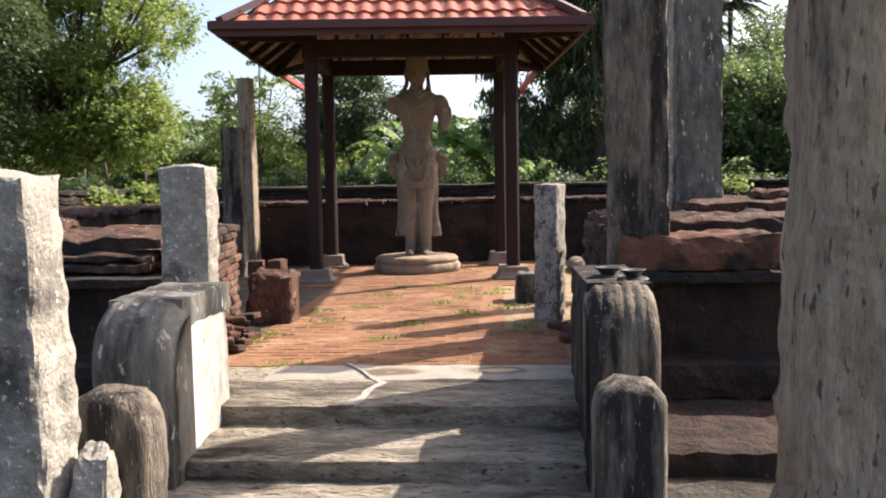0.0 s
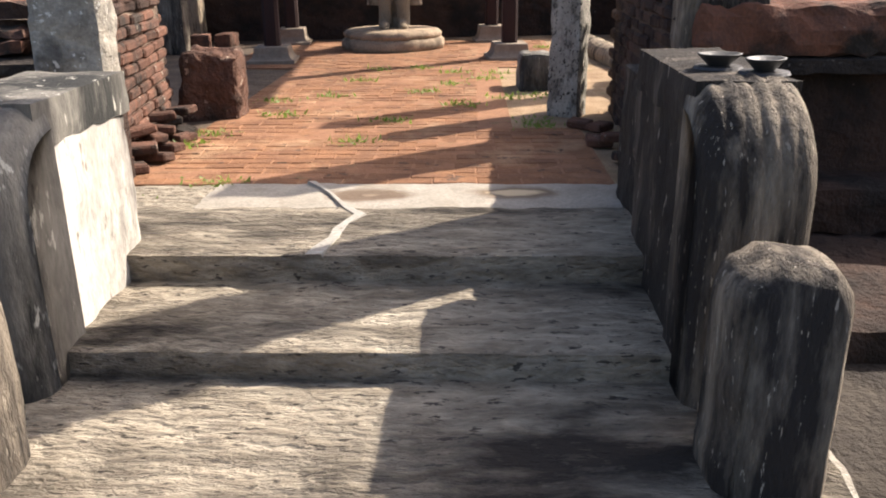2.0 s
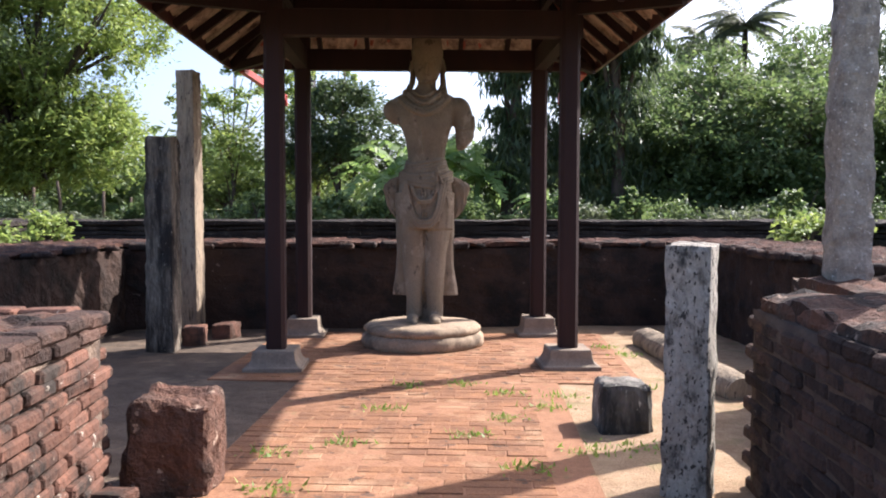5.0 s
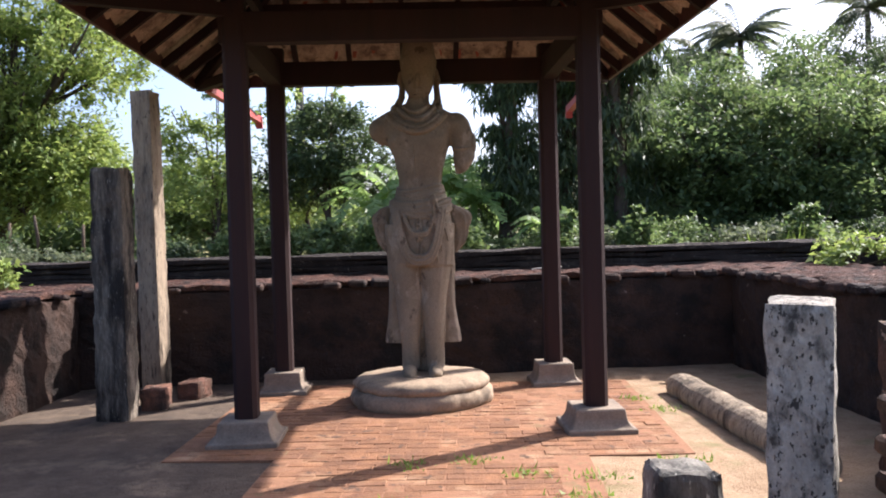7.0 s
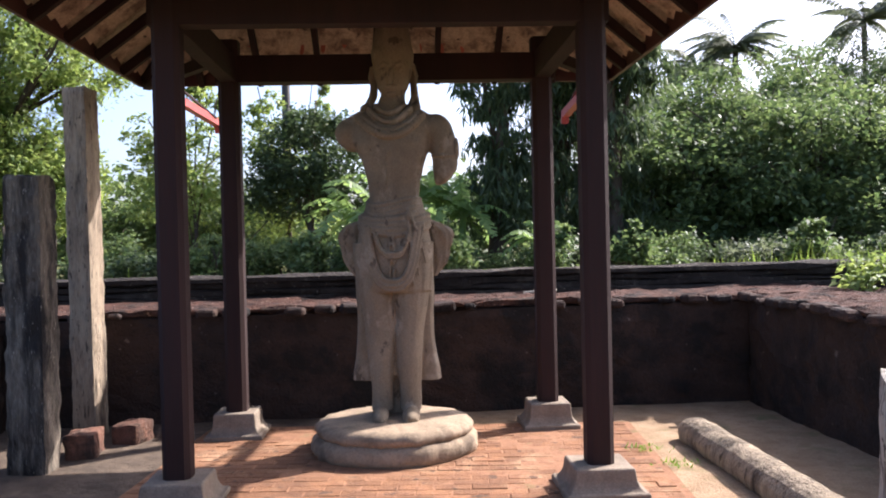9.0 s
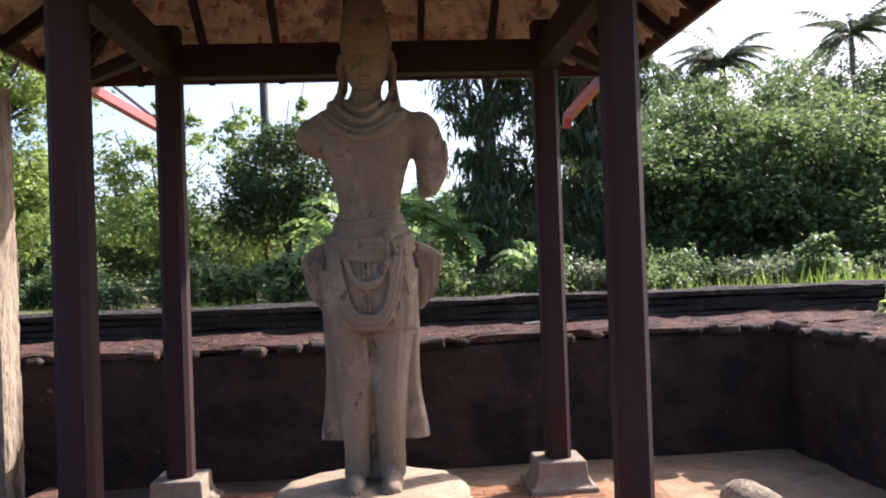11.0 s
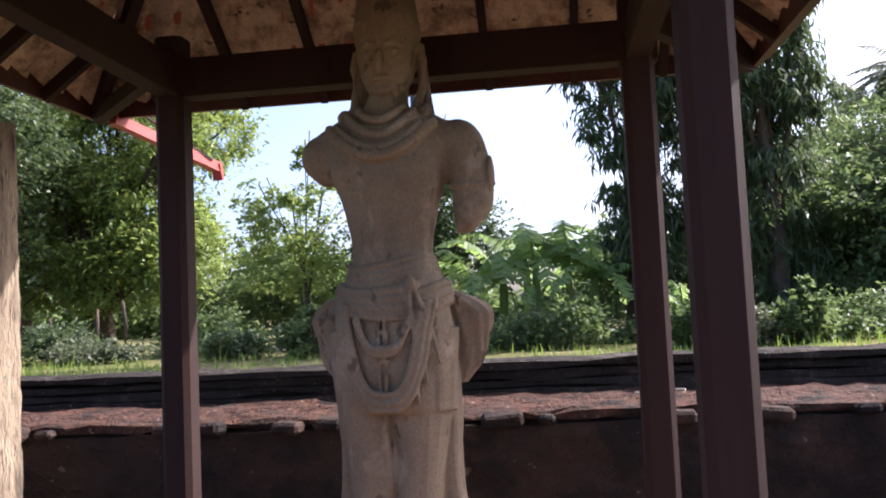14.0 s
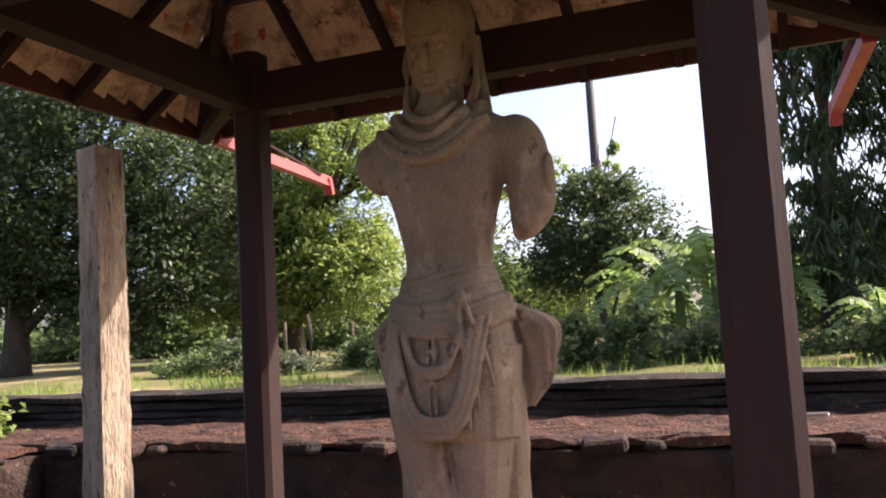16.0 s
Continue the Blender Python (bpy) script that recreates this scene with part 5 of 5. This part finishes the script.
for k, (x, y) in enumerate(((2.0, 11.0), (3.7, 11.4), (-2.9, 11.5), (-1.9, 11.2), (7.2, 11.3), (-5.2, 12.0))):
    bush("shrub", (x, y, 0.62), [(0, 0, 0.5, 0.4, 0.4, 0.45), (0.25, 0, 0.8, 0.2, 0.2, 0.3)], "upright pale-leaved shrub in the grass", LEAF_MID, 650, 0.2, k + 150, group="shrubs along the grass")
# far woods
rng = np.random.default_rng(77)
fx = rng.uniform(-60, 60, 2600)
fh = 2.2 + 1.6 * np.sin(fx * 0.31) + 0.9 * np.sin(fx * 0.83 + 1) + 1.2
tuft = np.stack([fx, 34 + rng.uniform(-4, 4, 2600), 0.6 + 0.72 * fh * rng.random(2600) ** 0.8], axis=1)
pts = np.repeat(tuft, 16, axis=0) + rng.normal(size=(2600 * 16, 3)) * np.array([0.45, 0.4, 0.35])
v, q = leaves(rng, pts, 0.55, 0.15)
tagged(new("far_woods", np_mesh("far_woods", v, q, LEAF_MID)), "distant band of green woodland", "woods", kind="stuff")
# weeds on the right parapet and left
bush("weed", (4.3, 2.1, 0.93), [(0, 0, 0.15, 0.45, 0.3, 0.16), (0.5, 0, 0.12, 0.35, 0.3, 0.13)], "low leafy weed growing on the wall", LEAF_BRIGHT, 500, 0.12, 170, "weed", "weeds on the walls")
bush("weed", (-4.4, 1.2, 0.9), [(0, 0, 0.15, 0.45, 0.35, 0.2), (-0.4, -0.6, 0.12, 0.4, 0.4, 0.16)], "low leafy weed growing on the wall", LEAF_BRIGHT, 600, 0.12, 171, "weed", "weeds on the walls")
# fence stakes and a dry brush heap under the neem tree
for k, (x, y, h) in enumerate(((-13.6, 17.5, 1.3), (-12.9, 17.8, 1.5), (-11.7, 18.2, 1.2), (-14.8, 17.2, 1.1), (-10.9, 18.4, 1.0))):
    solid("fence_stake", tube([(0, 0, -0.1), (0.03, 0.01, h * 0.5), (0.05 * (-1) ** k, 0, h)], [0.06, 0.055, 0.045], 8), BARK, "rough grey wooden fence stake under the trees", "stake", (x, y, 0.62), group="fence stakes", smooth=True)
# electric pole
solid("utility_pole", tube([(0, 0, -0.5), (0.02, 0, 6), (0.03, 0, 17)], [0.26, 0.22, 0.18], 12), POLE, "slim dark utility pole among the trees", "pole", (-8.45, 35.2, 0.6), smooth=True)
# grass stuff
rng = np.random.default_rng(5)
n = 26000
gx, gy = rng.uniform(-14, 24, n), 4.0 + rng.random(n) ** 1.3 * 10
keep = (np.abs(np.sin(gx * 0.9) + np.cos(gy * 1.3 + gx * 0.4)) > 0.35) | (gx > 4)
gx, gy = gx[keep], gy[keep]
c = np.stack([gx, gy, np.full(len(gx), 0.62)], axis=1)
d = rng.normal(size=(len(gx), 3)) * 0.35 + np.array([0, 0, 1.0])
L = ((0.08 + 0.16 * rng.random(len(gx))) * np.where(gx > 5, 1.8, 1.0))[:, None]
s = rng.normal(size=(len(gx), 3)) * np.array([1, 1, 0]) * 0.012
v = np.stack([c - s, c + s, c + d * L], axis=1).reshape(-1, 3)
grass = new("grass", np_mesh("grass", v, np.arange(len(v)).reshape(-1, 3), LEAF_GRASS))
tagged(grass, "sunlit green grass beyond the wall", "grass", kind="stuff")
# small weeds in the paving
rng = np.random.default_rng(8)
spots = [(0.05, -4.83), (-0.3, -3.2), (0.35, -3.0), (-0.55, -4.0), (0.6, -2.6), (-0.2, -2.4), (0.9, -2.3), (-0.9, -4.6), (-0.95, -4.9), (1.15, -4.2), (1.2, -4.4), (1.05, -3.3), (1.3, -3.2), (-1.0, -6.0), (-0.5, -5.75), (0.2, -4.2), (-0.7, -3.4), (0.7, -3.6), (1.6, 0.1), (1.75, -0.3), (0.3, -1.6), (-0.1, -1.7), (0.65, -1.9), (1.55, -1.7), (1.0, -2.0)]
pts = np.concatenate([np.array([x, y, 0.005]) + rng.normal(size=(70, 3)) * np.array([0.08, 0.05, 0]) for x, y in spots])
d = rng.normal(size=(len(pts), 3)) * 0.7 + np.array([0, 0, 0.8])
s = rng.normal(size=(len(pts), 3)) * np.array([1, 1, 0]) * 0.006
v = np.stack([pts - s, pts + s, pts + d * 0.022], axis=1).reshape(-1, 3)
weeds = new("paving_weeds", np_mesh("paving_weeds", v, np.arange(len(v)).reshape(-1, 3), LEAF_GRASS))
tagged(weeds, "tufts of grass growing in the paving joints", "weeds", kind="stuff")

# ---- bricks, last ----
def brick_mesh(name, l, w, h, seed, m, round_=0.008):
    bm = box(-l / 2, l / 2, -w / 2, w / 2, -h / 2, h / 2, bevel=0)
    bmesh.ops.bevel(bm, geom=bm.edges[:], offset=round_, segments=1, affect="EDGES")
    for v in bm.verts:
        v.co += Vector(noise.noise_vector(v.co * 9 + Vector((seed * 3.7, 0, 0)))) * round_ * 0.6
    return mesh_of(name, bm, m)


PV = [brick_mesh("paver", 0.217, 0.0965, 0.06, k, PAVER, 0.004) for k in range(5)]
PH = [brick_mesh("half_paver", 0.106, 0.0965, 0.06, k + 9, PAVER, 0.004) for k in range(5)]
paving = tagged(new("paving"), "worn red brick paving with grass in its joints", "paving", kind="structure")
part("bed", box(-0.97, 1.02, -4.4, -1.5, -0.08, -0.003), JOINT, paving)
part("bed", box(-1.0, 1.45, -5.757, -4.403, -0.08, -0.003), JOINT, paving)
part("bed", box(-1.7, 1.68, -1.497, 0.98, -0.08, -0.003), JOINT, paving)
rr = random.Random(3)
rest_v, rest_f = [], []
count = 0
for x0, x1, y0, y1 in ((-1.0, 1.45, -5.75, -4.42), (-0.97, 1.02, -4.4, -1.5), (-1.7, 1.68, -1.48, 0.98)):
    j = 0
    y = y0 + 0.05
    while y < y1:
        n = int((x1 - x0) / 0.222)
        xs = [(x0 + 0.111 + 0.222 * i, False) for i in range(n)]
        if j % 2:
            xs = [(x0 + 0.055, True)] + [(x0 + 0.222 * (i + 1), False) for i in range(n - 1)] + [(x0 + 0.222 * n - 0.055, True)]
        for x, half in xs:
            edge = half and rr.random() < 0.25
            if edge:
                continue
            z = -0.03 + rr.uniform(-0.003, 0.003) + 0.008 * noise.noise(Vector((x * 1.5, y * 1.5, 0)))
            me = (PH if half else PV)[rr.randrange(5)]
            m = pose(x + rr.uniform(-0.006, 0.006), y, z, rr.uniform(-0.8, 0.8), rr.uniform(-0.8, 0.8), rr.uniform(-1.2, 1.2))
            if y > -3.2 and count < 300 and y < 0.1 and abs(x) < 1.3:
                b = bpy.data.objects.new("brick", me)
                scene.collection.objects.link(b)
                b.parent = paving
                b.matrix_world = m
                count += 1
            else:
                base = len(rest_v)
                rest_v += [m @ v.co for v in me.vertices]
                rest_f += [tuple(base + i for i in p.vertices) for p in me.polygons]
        y += 0.1015
        j += 1
me = bpy.data.meshes.new("paving_bricks")
me.from_pydata(rest_v, [], rest_f)
me.materials.append(PAVER_I)
ob = tagged(new("paving_bricks", me), "worn red paving bricks", kind="stuff")
ob.parent = paving

# side faces of the two entrance blocks, brick by brick
BV = [brick_mesh("old_brick", 0.235, 0.14, 0.058, k + 20, OLDBRICK, 0.012) for k in range(5)]


def brick_face(parent, a, b, z0, z1, seed, inward, meshes=None, skip=0.3, stick=0.225, tilt=2.0):
    """Courses of old bricks along a-b."""
    rr = random.Random(seed)
    a, b = Vector((*a, 0)), Vector((*b, 0))
    d = (b - a).normalized()
    o = Vector(inward)
    L = (b - a).length
    rz = math.degrees(math.atan2(d.y, d.x))
    z, j = z0, 0
    while z < z1:
        u = 0.12 if j % 2 else 0.0
        while u < L + 0.05:
            if not (z > z1 - 0.07 and rr.random() < skip):
                p = a + d * u + o * (0.02 + rr.uniform(-stick, stick))
                ob = bpy.data.objects.new("brick", (meshes or BV)[rr.randrange(5)])
                scene.collection.objects.link(ob)
                ob.parent = parent
                ob.matrix_world = pose(p.x, p.y, z + 0.03 + rr.uniform(-0.006, 0.006) - (0.012 * rr.random() if z > z1 - 0.07 else 0), rr.uniform(-tilt, tilt), rr.uniform(-tilt, tilt), rz + rr.uniform(-tilt, tilt) * 1.3)
            u += 0.25
        z += 0.066
        j += 1


def mortar_fill(parent, a, b, back, z1, m):
    """Mortar behind a brick face, so that the joints are shallow."""
    bm = bmesh.new()
    n = 24
    z = [-0.1 + (z1 + 0.1) * k / 14 for k in range(15)]
    g = [[bm.verts.new((a[0] + (b[0] - a[0]) * i / n + 0.008 * noise.noise(Vector((i * 0.9, k * 0.9, z1 * 7))), a[1] + (b[1] - a[1]) * i / n, zz)) for i in range(n + 1)] for k, zz in enumerate(z)]
    for p, q in zip(g, g[1:]):
        for i in range(n):
            bm.faces.new((p[i], p[i + 1], q[i + 1], q[i]))
    top = [bm.verts.new((back, v.co.y, z1)) for v in g[-1]]
    for i in range(n):
        bm.faces.new((g[-1][i], g[-1][i + 1], top[i + 1], top[i]))
    part("mortar", bm, m, parent, "crumbling mortar of the brick joints", smooth=True)


mortar_fill(BL, (-1.093, -5.76), (-1.258, -4.22), -1.5, 0.79, PALEMORTAR)
mortar_fill(BR, (1.688, -5.78), (1.735, -3.82), 1.9, 0.86, MORTAR)
DV = [brick_mesh("dark_brick", 0.246, 0.16, 0.064, k + 40, DARKBRICK, 0.014) for k in range(5)]
brick_face(BL, (-1.14, -5.65), (-1.3, -4.25), -0.03, 0.76, 1, (-0.06, 0, 0))
brick_face(BL, (-1.15, -5.65), (-1.31, -4.25), 0.762, 0.86, 11, (-0.05, 0, 0), DV)
brick_face(BL, (-1.4, -4.16), (-2.6, -4.16), -0.03, 0.86, 2, (0, -0.04, 0))
brick_face(BR, (1.76, -5.62), (1.8, -3.85), -0.03, 0.86, 3, (0.02, 0, 0), DV, 0.2, 0.5)
SV = [brick_mesh("broken_brick", 0.1 + 0.035 * k, 0.14, 0.05 + 0.008 * k, k + 60, DARKBRICK, 0.018) for k in range(5)]
# worn bricks along the top edge of the back wall
for nm, a, b, s in (("wall_north", (-3.3, 1.09), (2.82, 1.79), 5), ("wall_court_east", (2.9, 1.7), (3.46, -3.6), 6), ("wall_court_west", (-3.5, -4.1), (-3.42, 1.0), 7)):
    par = bpy.data.objects[nm]
    brick_face(par, a, b, TOPZ - 0.075, TOPZ - 0.02, s, (0, 0.01, 0), SV, 0.4, 3.0, 6.0)
# tumbled bricks at the foot of the left block
rr = random.Random(12)
for k, (x, y, z) in enumerate(((-1.0, -5.55, 0.0), (-0.98, -5.3, 0.0), (-1.03, -5.35, 0.06), (-1.0, -5.05, 0.0), (-1.07, -5.08, 0.07), (-0.98, -4.8, 0), (-1.08, -4.85, 0.06), (-1.05, -4.6, 0.0), (-1.12, -4.62, 0.065), (-1.1, -4.45, 0.1), (-1.12, -4.75, 0.12), (-1.1, -5.2, 0.12), (1.5, -4.9, 0), (1.45, -4.4, 0), (1.56, -4.5, 0.0), (1.6, -5.3, 0.0), (1.58, -5.05, 0.05))):
    ob = bpy.data.objects.new("loose_brick", BV[k % 5])
    scene.collection.objects.link(ob)
    ob.matrix_world = pose(x, y, z + 0.025, rr.uniform(-8, 8), rr.uniform(-8, 8), rr.uniform(-40, 70)) @ Matrix.Diagonal((rr.uniform(0.55, 0.85), 0.8, 0.85, 1))
    tagged(ob, "loose old red brick fallen beside the wall", "brick", "fallen bricks")
